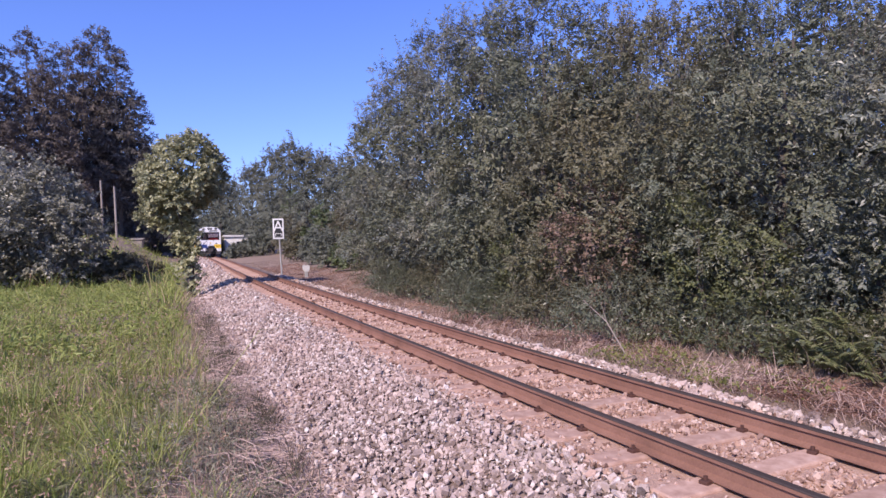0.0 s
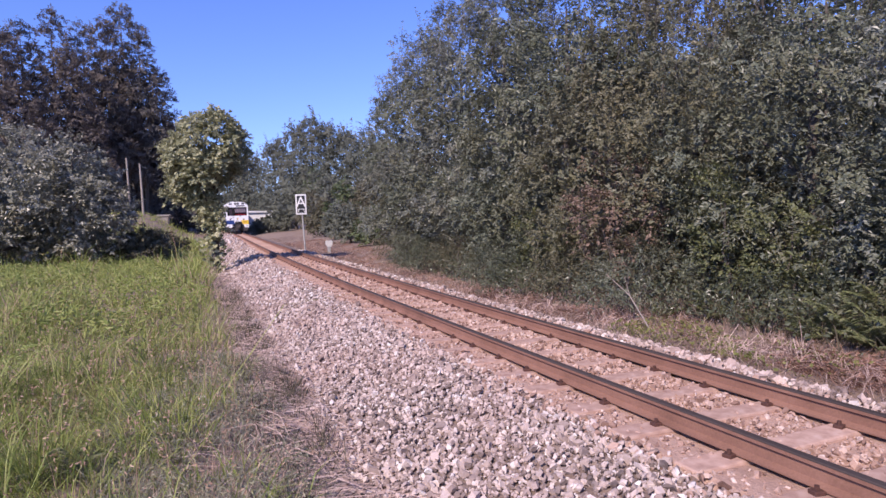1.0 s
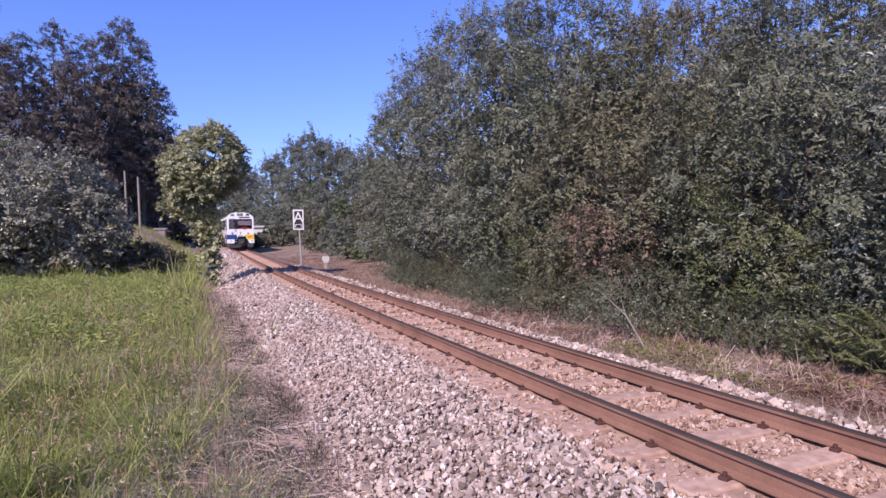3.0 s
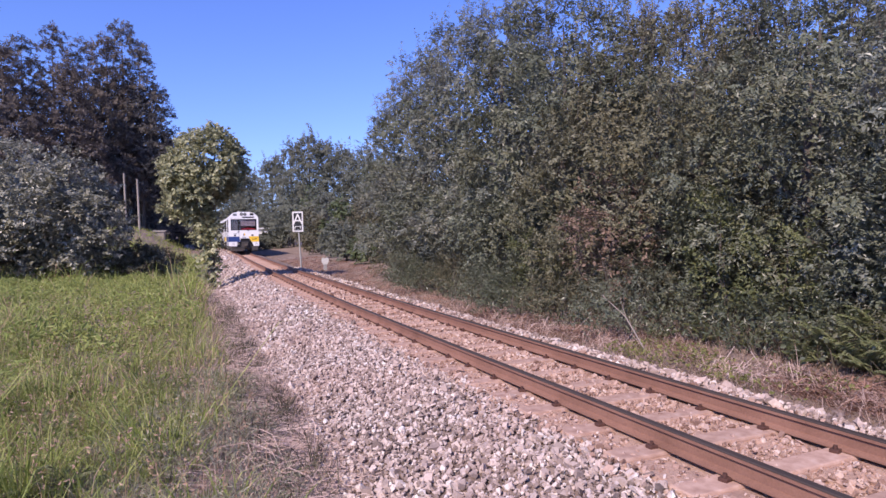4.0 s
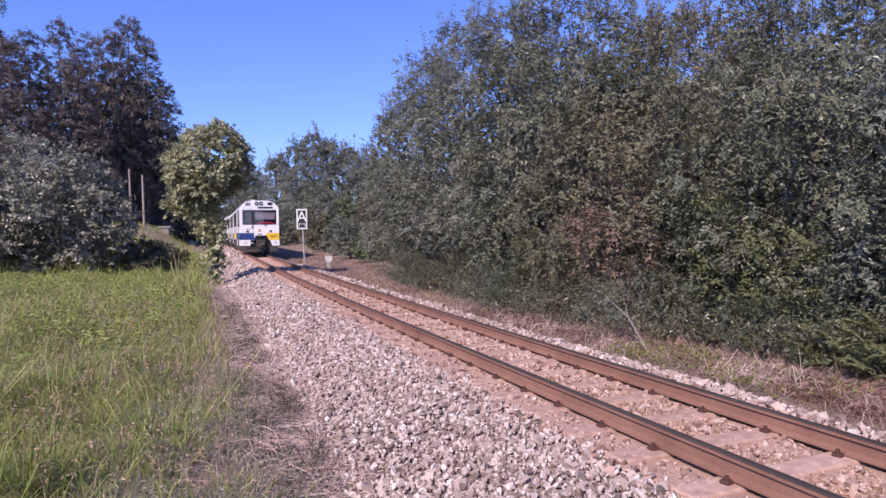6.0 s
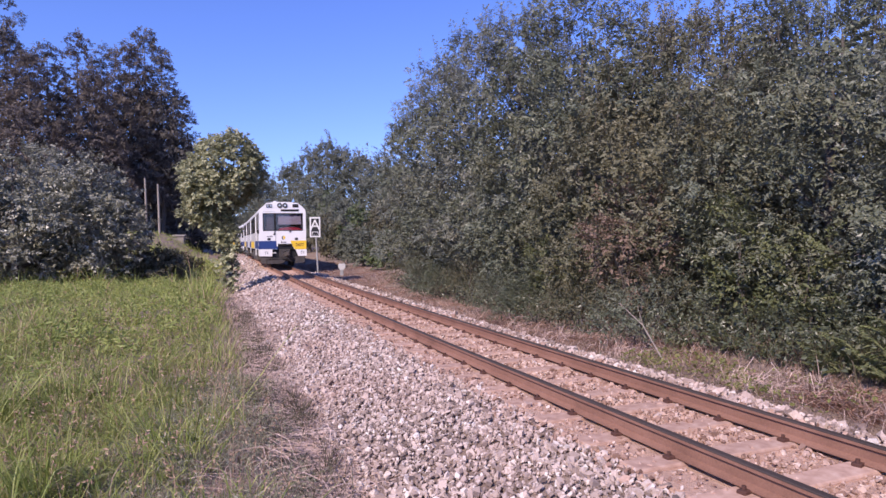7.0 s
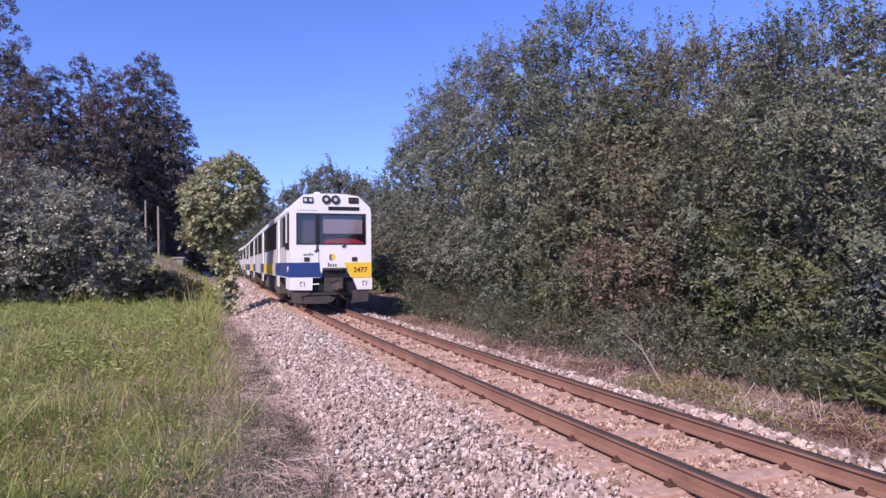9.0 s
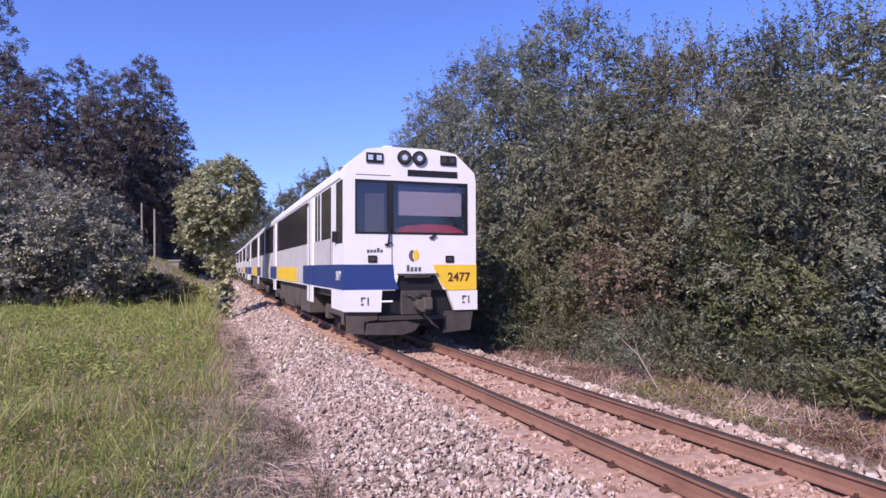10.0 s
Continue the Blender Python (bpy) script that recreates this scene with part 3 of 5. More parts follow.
def bough_lobes(rng, height, radius, boughs, per, base=0.7, size=1.0):
    """Lobes gathered on flat boughs that stand apart, with shaded hollows between them."""
    out = []
    for i in range(boughs):
        f = (i + rng.uniform(0.1, 0.9)) / boughs
        z = base + 0.3 + f * (height - base - 0.9)
        R = max(0.25, radius * math.sin(math.pi * min(0.93, 0.30 + 0.60 * f)) - 0.55)
        a = i * 2.4 + rng.uniform(-0.4, 0.4)
        R *= rng.uniform(0.82, 1.1)
        w = size * rng.uniform(0.75, 1.25) * (1.0 if f < 0.78 else 0.72)
        for _ in range(per):
            o, q = rng.gauss(0, 0.36) * w, rng.gauss(0, 0.22) * w
            out.append((R * math.cos(a) - o * math.sin(a) + q * math.cos(a), R * math.sin(a) + o * math.cos(a) + q * math.sin(a), z + rng.gauss(0, 0.17) * w, rng.uniform(0.2, 0.42) * w))
    return out


def blades(name, P, height, width, mat, seed, lean=0.35, label="", category="", parent=None, toward=0.0):
    """Grass: a bent, tapering blade of two triangles and a tip at each point."""
    rng = np.random.default_rng(seed)
    n = len(P)
    a = rng.uniform(0, 2 * math.pi, n)
    side = np.stack([np.cos(a), np.sin(a), np.zeros(n)], 1)
    to = rng.normal(0, lean, (n, 2)) + toward
    H = (height * rng.uniform(0.45, 1.15, n))[:, None]
    W = (width * rng.uniform(0.6, 1.3, n))[:, None]
    bend = np.concatenate([to, np.zeros((n, 1))], 1) * H
    mid = P + bend * 0.35 + np.array([0, 0, 1.0]) * H * 0.55
    tip = P + bend + np.array([0, 0, 1.0]) * H * (1 - 0.35 * np.minimum(1, np.linalg.norm(to, axis=1))[:, None] ** 2)
    V = np.stack([P - side * W / 2, P + side * W / 2, mid + side * W * 0.4, mid - side * W * 0.4, tip], 1)
    i = 5 * np.arange(n)[:, None]
    F = np.concatenate([i + [0, 1, 2], i + [0, 2, 3], i + [3, 2, 4]], 1).reshape(-1, 3)
    ob = big_mesh(name, V.reshape(-1, 3), F, mat, parent)
    if label:
        tagged(ob, label, category, kind="stuff")
    return ob


def matted(name, P, length, width, mat, seed, heading, label, category, arch=0.16, stray=0.6):
    """Fallen stems: thin arched ribbons that lie over one another, mostly along one heading."""
    rng = np.random.default_rng(seed)
    n = len(P)
    a = heading + rng.normal(0, stray, n)
    d = np.stack([np.cos(a), np.sin(a), np.zeros(n)], 1)
    sd = np.stack([-np.sin(a), np.cos(a), np.zeros(n)], 1)
    L = (length * rng.lognormal(0, 0.35, n))[:, None]
    curl = rng.normal(0, 0.28, n)[:, None]
    V = []
    for t, w in ((0.0, 1.0), (0.35, 0.9), (0.7, 0.7), (1.0, 0.25)):
        c = P + d * L * t + sd * L * curl * t * t + np.array([0, 0, 1.0]) * L * (arch * 4 * t * (1.15 - t) * rng.uniform(0.3, 1.2, (n, 1)))
        s2 = sd * width * w * 0.5 + np.array([0, 0, 1.0]) * width * 0.3 * w
        V += [c - s2, c + s2]
    i = 8 * np.arange(n)[:, None]
    F = np.concatenate([i + [0, 2, 3, 1], i + [2, 4, 5, 3], i + [4, 6, 7, 5]], 1).reshape(-1, 4)
    ob = big_mesh(name, np.stack(V, 1).reshape(-1, 3), F, mat)
    return tagged(ob, label, category, kind="stuff")


def strip_points(rng, s0, s1, l0, l1, per_m2, clump=0.0):
    n = int((s1 - s0) * abs(l1 - l0) * per_m2)
    s, l = rng.uniform(s0, s1, n), rng.uniform(min(l0, l1), max(l0, l1), n)
    if clump:
        k = np.sin(s * 2.1 + 3 * np.sin(l * 1.3)) * np.sin(l * 2.7 + 2 * np.sin(s * 0.9)) + rng.normal(0, 0.5, n)
        s, l = s[k > clump - 0.5], l[k > clump - 0.5]
    x, y = line(s, l)
    z = ground_z(x, y)
    b = np.where((l > -3.6) & (l < 2.6), bed_z(l), -9)
    return np.stack([x, y, np.maximum(z, b) - 0.01], 1), s, l


def tufts(rng, s0, s1, l0, l1, per_m2, blades_each, spread):
    """Roots of grass in tufts: points, and for each blade its tuft's vigour."""
    C, s, l = strip_points(rng, s0, s1, l0, l1, per_m2)
    n = len(C)
    off = rng.normal(0, spread, (n, blades_each, 2))
    P = np.repeat(C[:, None], blades_each, 1)
    P[:, :, :2] += off
    vig = np.repeat(rng.lognormal(-0.05, 0.5, n)[:, None], blades_each, 1)
    bow = np.repeat(rng.normal(0, 0.55, (n, 1, 2)), blades_each, 1) + off / spread * 0.28
    return P.reshape(-1, 3), np.repeat(s, blades_each), np.repeat(l, blades_each), vig.ravel(), bow.reshape(-1, 2)


def build_grass():
    rng = np.random.default_rng(21)
    P = [tufts(rng, *q) for q in ((0.7, 6, -7, -3.0, 66, 18, 0.045), (-6, 0.7, -7, -3.6, 8, 12, 0.06), (6, 14, -12, -3.05, 26, 15, 0.06), (14, 34, -20, -3.1, 7, 13, 0.09), (34, 70, -24, -3.4, 5.5, 12, 0.2), (70, 120, -30, -5, 1.2, 10, 0.3))]
    pts, s, l, vig, bow = (np.concatenate([p[k] for p in P]) for k in range(5))
    # thin, short and dry near the ballast and on the worn spot by the path
    edge = np.clip((-2.95 - l) / 0.6, 0, 1)
    worn = np.exp(-((s - 2.8) / 1.6) ** 2 - ((l + 3.4) / 0.6) ** 2)
    wave = np.sin(pts[:, 0] * 1.1 + 1.5 * np.sin(pts[:, 1] * 0.7)) * np.sin(pts[:, 1] * 0.9 + 1.2 * np.sin(pts[:, 0] * 0.8))
    patchy = np.sin(pts[:, 0] * 3.1 + 2 * np.sin(pts[:, 1] * 2.3)) * np.sin(pts[:, 1] * 2.9 + 1.7 * np.sin(pts[:, 0] * 1.9))
    keep = rng.random(len(s)) < 0.2 + 0.8 * edge - 0.95 * worn - 0.35 * (patchy < -0.35)
    far = np.clip((s - 8) / 40, 0, 1)
    H = (0.13 + 0.18 * edge) * vig * (1 + 0.5 * wave + 0.35 * patchy) + 0.06 * far
    W = 0.0085 + 0.034 * far
    dry = rng.random(len(s)) < np.clip(0.04 + 0.22 * wave + 0.4 * (1 - edge), 0.02, 0.6)
    g, d = keep & ~dry, keep & dry
    blades("meadow_grass", pts[g], H[g], W[g], M_GRASS, 22, 0.4, "tall green and yellowing meadow grass in tufts", "grass", None, bow[g])
    blades("straw_grass", pts[d], H[d], W[d], M_DRY, 27, 0.5, "straw-coloured dry grass among the green", "grass", None, bow[d])
    k2 = (rng.random(len(s)) < 0.028 * edge) & (s < 16)
    Q, hq = pts[k2], H[k2] * 1.3 + 0.22
    blades("seed_stalks", Q, hq, np.full(len(Q), 0.004), M_DRY, 23, 0.12, "pale seed stalks above the grass", "grass")
    tip = np.repeat(Q + np.stack([rng.normal(0, 0.02, len(Q)), rng.normal(0, 0.02, len(Q)), hq * 0.8], 1), 4, 0)
    leaf_mesh("seed_heads", tip + rng.normal(0, 1, tip.shape) * [0.012, 0.012, 0.04], np.tile([0, -1.0, 0.3], (len(tip), 1)), 0.03, M_DRY, None, 0.35, 28)
    tagged(bpy.data.objects["seed_heads"], "pale feathery seed heads of grass", "grass", kind="stuff")
    # broad low leaves between the tufts
    B, s3, l3 = strip_points(rng, 2.5, 11, -8.5, -3.7, 300, 0.45)
    leaf_mesh("meadow_weeds", B + np.array([0, 0, 1.0]) * rng.uniform(0.05, 0.30, len(B))[:, None], np.tile([0, -0.3, 1.0], (len(B), 1)), 0.06, M_WEED, None, 0.3, 29)
    tagged(bpy.data.objects["meadow_weeds"], "broad-leaved weeds among the grass", "weeds", kind="stuff")
    # leafy herbs and young bracken in hummocks, thicker up the meadow
    B, s4, l4 = strip_points(rng, 5.5, 28, -17, -3.3, 150)
    hump = 0.5 + 0.5 * np.sin(s4 * 1.15 + 1.3 * np.sin(l4 * 1.1)) * np.sin(l4 * 1.5 + 1.1 * np.sin(s4 * 0.8)) + rng.normal(0, 0.08, len(s4))
    thick = np.clip((s4 - 5) / 6, 0.15, 1) * np.clip((-3.2 - l4) / 1.2, 0.1, 1)
    pick = rng.random(len(B)) < thick * (0.25 + 0.75 * hump)
    B, hump = B[pick], hump[pick]
    B = B + np.array([0, 0, 1.0]) * (np.clip(0.1 + 0.46 * hump, 0.06, 0.6) * rng.uniform(0.35, 1.05, len(B)))[:, None]
    leaf_mesh("meadow_herbs", B, np.tile([0, -0.55, 0.75], (len(B), 1)), 0.125, M_HERB, None, 0.32, 37)
    tagged(bpy.data.objects["meadow_herbs"], "fresh green herbs and young bracken in hummocks", "weeds", kind="stuff")
    # withered strip between grass and ballast
    Q = [strip_points(rng, a, b, l0, l1, d, 0.1)[0] for a, b, l0, l1, d in ((-1, 7, -3.9, -2.55, 650), (7, 16, -3.6, -2.5, 420), (16, 34, -3.7, -2.5, 180), (0.5, 6, -4.2, -3.0, 110))]
    Q = np.concatenate(Q)
    blades("withered_stems", Q, np.full(len(Q), 0.17), np.full(len(Q), 0.006), M_DEAD, 24, 1.3, "matted grey-brown dead stems beside the ballast", "dead grass")
    Q = np.concatenate([strip_points(rng, a, b, l0, l1, d, c)[0] for a, b, l0, l1, d, c in ((-1.2, 7, -3.35, -2.5, 900, 0.2), (7, 16, -3.3, -2.45, 420, 0.2), (16, 30, -3.3, -2.5, 130, 0.2), (0.8, 6.5, -4.2, -3.1, 90, 0.3))])
    matted("fallen_stems", Q, 0.34, 0.0075, M_DEAD, 39, -0.5, "pale pinkish-grey dead stems fallen over the ballast's foot", "dead grass", 0.13, 0.75)
    Q = np.concatenate([strip_points(rng, a, b, l0, l1, d, 0.75)[0] for a, b, l0, l1, d in ((0.5, 6, -3.3, -2.65, 1700), (6, 16, -3.15, -2.65, 800), (16, 30, -3.2, -2.7, 160))])
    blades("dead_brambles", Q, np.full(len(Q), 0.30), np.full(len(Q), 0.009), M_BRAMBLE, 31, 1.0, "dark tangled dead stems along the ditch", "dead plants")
    B, s3, l3 = strip_points(rng, 0.6, 6.0, -4.1, -2.95, 900, 0.35)
    leaf_mesh("grey_weeds", B + np.array([0, 0, 1.0]) * rng.uniform(0.03, 0.22, len(B))[:, None], np.tile([0, -0.5, 0.8], (len(B), 1)), 0.045, M_GREYWEED, None, 0.24, 33)
    tagged(bpy.data.objects["grey_weeds"], "grey-green weeds on the worn ground", "weeds", kind="stuff")
    Q = np.concatenate([strip_points(rng, a, b, l0, l1, d, c)[0] for a, b, l0, l1, d, c in ((0.8, 6.5, -4.5, -2.9, 2400, 0.1), (6.5, 14, -3.9, -3.0, 260, 0.3))])
    blades("worn_grass", Q, np.full(len(Q), 0.17), np.full(len(Q), 0.0075), M_GREYWEED, 49, 1.0, "short grey-green grass on worn ground", "grass")
    Q = strip_points(rng, 0.8, 5.5, -5.6, -3.2, 500, 0.3)[0]
    blades("straw_stubble", Q, np.full(len(Q), 0.2), np.full(len(Q), 0.005), M_DRY, 51, 0.8, "thin straw stalks among the short grass", "grass")
    # the strip beyond the track
    Q = [strip_points(rng, a, b, l0, l1, d, 0.0)[0] for a, b, l0, l1, d in ((-5, 8, 1.75, 3.6, 420), (8, 20, 1.75, 3.2, 200), (20, 60, 1.8, 4.5, 90))]
    Q = np.concatenate(Q)
    blades("dry_verge", Q, np.full(len(Q), 0.12), np.full(len(Q), 0.006), M_LEAF_BROWN, 25, 1.1, "matted dry grass beyond the track", "dead grass")
    Q = np.concatenate([strip_points(rng, a, b, l0, l1, d, 0.3)[0] for a, b, l0, l1, d in ((-5, 8, 1.8, 4.0, 320), (8, 20, 1.8, 3.0, 150), (20, 50, 1.8, 4.0, 40))])
    blades("verge_straw", Q, np.full(len(Q), 0.20), np.full(len(Q), 0.006), M_DEAD, 35, 0.9, "tufts of pale straw beyond the track", "dead grass")
    Q = np.concatenate([strip_points(rng, a, b, l0, l1, d, c)[0] for a, b, l0, l1, d, c in ((-3, 2.6, 2.1, 3.7, 520, 0.1), (2.6, 7, 2.3, 3.4, 260, 0.35), (5.5, 10, 1.9, 2.8, 330, 0.2), (10, 22, 1.9, 2.9, 150, 0.3), (22, 46, 1.9, 4.6, 70, 0.0), (-1, 2.4, 2.2, 3.2, 500, 0.0))])
    matted("fallen_bracken", Q, 0.26, 0.009, M_RUST, 41, 2.2, "red-brown dead bracken lying beyond the track", "dead plants", 0.2, 1.6)
    Q = np.concatenate([strip_points(rng, a, b, l0, l1, d, 0.1)[0] for a, b, l0, l1, d in ((2.2, 3.4, 2.1, 2.9, 420), (-2, 2, 2.0, 2.6, 200), (4.8, 9, 1.9, 2.5, 150))])
    matted("verge_hay", Q, 0.3, 0.007, M_DEAD, 43, 1.2, "pale dry stalks drooping over the verge", "dead grass", 0.34, 1.5)
    Q = np.concatenate([strip_points(rng, a, b, l0, l1, d, 0.0)[0] for a, b, l0, l1, d in ((-4, 6, 3.3, 6.5, 160), (6, 20, 3.0, 6.0, 110))])
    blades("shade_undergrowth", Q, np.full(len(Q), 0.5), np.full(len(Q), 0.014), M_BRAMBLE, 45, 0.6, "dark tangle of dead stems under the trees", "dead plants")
    B = np.concatenate([strip_points(rng, a, b, l0, l1, d, 0.2)[0] for a, b, l0, l1, d in ((-4, 6, 3.2, 5.5, 420), (6, 20, 2.7, 5.0, 260))])
    leaf_mesh("ivy_undergrowth", B + np.array([0, 0, 1.0]) * rng.uniform(0.05, 0.55, len(B))[:, None], np.tile([0, -0.6, 0.7], (len(B), 1)), 0.075, M_LEAF_DARK, None, 0.6, 47)
    tagged(bpy.data.objects["ivy_undergrowth"], "dark ivy and bramble leaves on the wood's floor", "undergrowth", kind="stuff")
    Q, s, l = strip_points(rng, 1.6, 5.0, 1.9, 3.0, 800, 0.35)
    leaf_mesh("low_weeds", Q + np.array([0, 0, 1.0]) * rng.uniform(0.02, 0.16, len(Q))[:, None], np.tile([0, 0, 1.0], (len(Q), 1)), 0.05, M_WEED, None, 0.6, 26)
    tagged(bpy.data.objects["low_weeds"], "patch of low yellow-green weeds by the rail", "weeds", kind="stuff")


def build_right_trees():
    rng = random.Random(41)
    rows = [(18.0, 5.3, 8.7, 2.85, M_LEAF), (20.7, 4.9, 8.0, 2.2, M_LEAF_SILVER), (14.8, 5.3, 8.3, 2.8, M_LEAF_SILVER), (11.2, 5.3, 7.7, 2.7, M_LEAF), (7.8, 5.5, 5.9, 2.6, M_LEAF_OLIVE), (4.8, 6.1, 5.4, 2.5, M_LEAF), (1.7, 6.7, 5.4, 2.6, M_LEAF_SILVER), (-1.3, 7.2, 5.5, 2.6, M_LEAF), (-4.2, 7.4, 5.7, 2.7, M_LEAF_OLIVE)]
    looks = {M_LEAF: "dense grey-green broadleaf tree beside the track", M_LEAF_SILVER: "pale silvery-green broadleaf tree beside the track", M_LEAF_OLIVE: "brownish olive broadleaf tree beside the track"}
    for k, (s, l, h, r, mat) in enumerate(rows):
        p = at(s, l)
        far = s > 9
        tree("willow_tree", looks[mat], p.x, p.y, h, bough_lobes(rng, h + 0.5, r + 0.45, 30 if far else 26, 7, 0.2, 1.35), mat, 0.085 if far else 0.07, 3000 if s > 0 else 700, 16, 50 + k, 0.11, 0.36 if far else 0.3, 0.045 if far else 0.036, 90, 1.0, 0.46, "tree", 8, 30, "trees beyond the track", 4500 if s > 0 else 1500)
    for k, (s, l, h, r) in enumerate([(17, 9.0, 7.8, 3.2), (10.5, 9.2, 7.2, 3.2), (4.2, 9.8, 5.2, 3.0), (-2, 10.6, 4.9, 3.2), (22.5, 8.8, 4.8, 2.3), (13.6, 9.2, 7.6, 3.0), (1.0, 10.0, 4.9, 3.0), (7.2, 9.4, 6.5, 3.0), (18.6, 8.2, 7.4, 2.4)]):
        p = at(s, l)
        tree("willow_tree", "dense grey-green broadleaf tree behind the front row", p.x, p.y, h, bough_lobes(rng, h + 0.5, r, 30, 5, 0.5, 1.4), M_LEAF_SILVER if k % 2 else M_LEAF, 0.12, 900 if s > 4.5 else 350, 12, 70 + k, 0.14, 0.5, 0.07, 40, 0.9, 0.46, "tree", 6, 22, "trees beyond the track", 2600 if s > 4.5 else 1000)
    for k in range(9):
        p = at(-7 + 4.0 * k, 13.5)
        h = 4.2 if k < 4 else 6.8
        tree("thicket_bush", "dark thicket deep in the wood beyond the track", p.x, p.y, h, column_lobes(rng, h, 2.9, 28, 0.4, 0.9, 1.5), M_LEAF, 0.3, 330, 16, 400 + k, 0.08, 0.5, 0.15, 0, 1, 0.6, "bush", 4, 20, "thicket in the wood")
    # undergrowth at their feet
    spots = [(19.8, 3.3, 1.0), (17.6, 3.0, 1.1), (15.3, 2.9, 0.9), (13.0, 3.0, 1.2), (10.8, 2.8, 0.9), (9.0, 2.75, 0.8), (7.2, 2.75, 0.9), (5.6, 2.9, 1.0), (3.6, 4.0, 0.6), (1.6, 4.3, 0.6), (-0.6, 4.6, 0.6), (-2.8, 4.6, 0.7), (6.4, 3.8, 1.3), (9.8, 3.8, 1.5), (12.2, 3.9, 1.6), (15.8, 4.0, 1.6)]
    for k, (s, l, h) in enumerate(spots):
        p = at(s, l)
        lobes = [(rng.uniform(-0.5, 0.5), rng.uniform(-0.4, 0.4), rng.uniform(0.2, h - 0.15), rng.uniform(0.28, 0.48)) for _ in range(7)]
        tree("gorse_bush", "scrubby grey-brown bush in dry grass at the wood's edge", p.x, p.y, h, lobes, (M_GORSE, M_LEAF, M_LEAF_DARK)[k % 3], 0.055, 200, 16, 90 + k, 0.03, 0.35, 0.045, 0, 1, 0.3, "bush", 4, 20, "bushes at the wood's edge")
    # brambles; the last two are added to stand in for dark, shaded hollows
    for k, (s, l, h) in enumerate([(4.6, 7.4, 2.0), (2.9, 7.8, 2.0), (1.2, 8.0, 2.1), (-0.6, 8.2, 2.1), (-2.4, 8.4, 2.0), (-4.2, 8.4, 2.0), (6.2, 4.9, 2.1), (1.9, 5.7, 1.7), (-0.9, 6.2, 1.7)]):
        p = at(s, l)
        lobes = [(rng.uniform(-0.8, 0.8), rng.uniform(-0.5, 0.5), rng.uniform(0.25, h - 0.3), rng.uniform(0.4, 0.65)) for _ in range(13)]
        tree("bramble_bush", "dark green bramble bush under the trees", p.x, p.y, h, lobes, M_LEAF_DARK, 0.075, 320, 16, 430 + k, 0.03, 0.5, 0.05, 0, 1, 0.55, "bush", 4, 20, "brambles under the trees")
    # saplings added in place of yellow-green highlights on the trees' face
    for k, (s, l, h) in enumerate([(4.7, 4.1, 2.1), (3.7, 4.3, 1.6), (9.6, 3.5, 1.7)]):
        p = at(s, l)
        lobes = [(rng.uniform(-0.35, 0.35), rng.uniform(-0.3, 0.3), 0.35 + (h - 0.5) * i / 8, rng.uniform(0.18, 0.3)) for i in range(9)]
        tree("sapling", "yellow-green sapling standing in for highlights at the wood's edge", p.x, p.y, h, lobes, M_SAPLING, 0.06, 130, 14, 480 + k, 0.02, 0.28, 0.04, 0, 1, 0.5, "sapling", 5, 20, "saplings at the wood's edge")
    p = at(6.8, 3.45)
    lobes = [(rng.uniform(-0.45, 0.45), rng.uniform(-0.35, 0.35), 0.9 + 1.6 * i / 9, rng.uniform(0.22, 0.36)) for i in range(10)] + [(0.1, 0, 0.5, 0.2)]
    tree("withered_shrub", "withered red-brown shrub among green trees", p.x, p.y, 2.6, lobes, M_LEAF_BROWN, 0.06, 260, 14, 120, 0.04, 0.3, 0.04, 0, 1, 0.5, "shrub", 7)


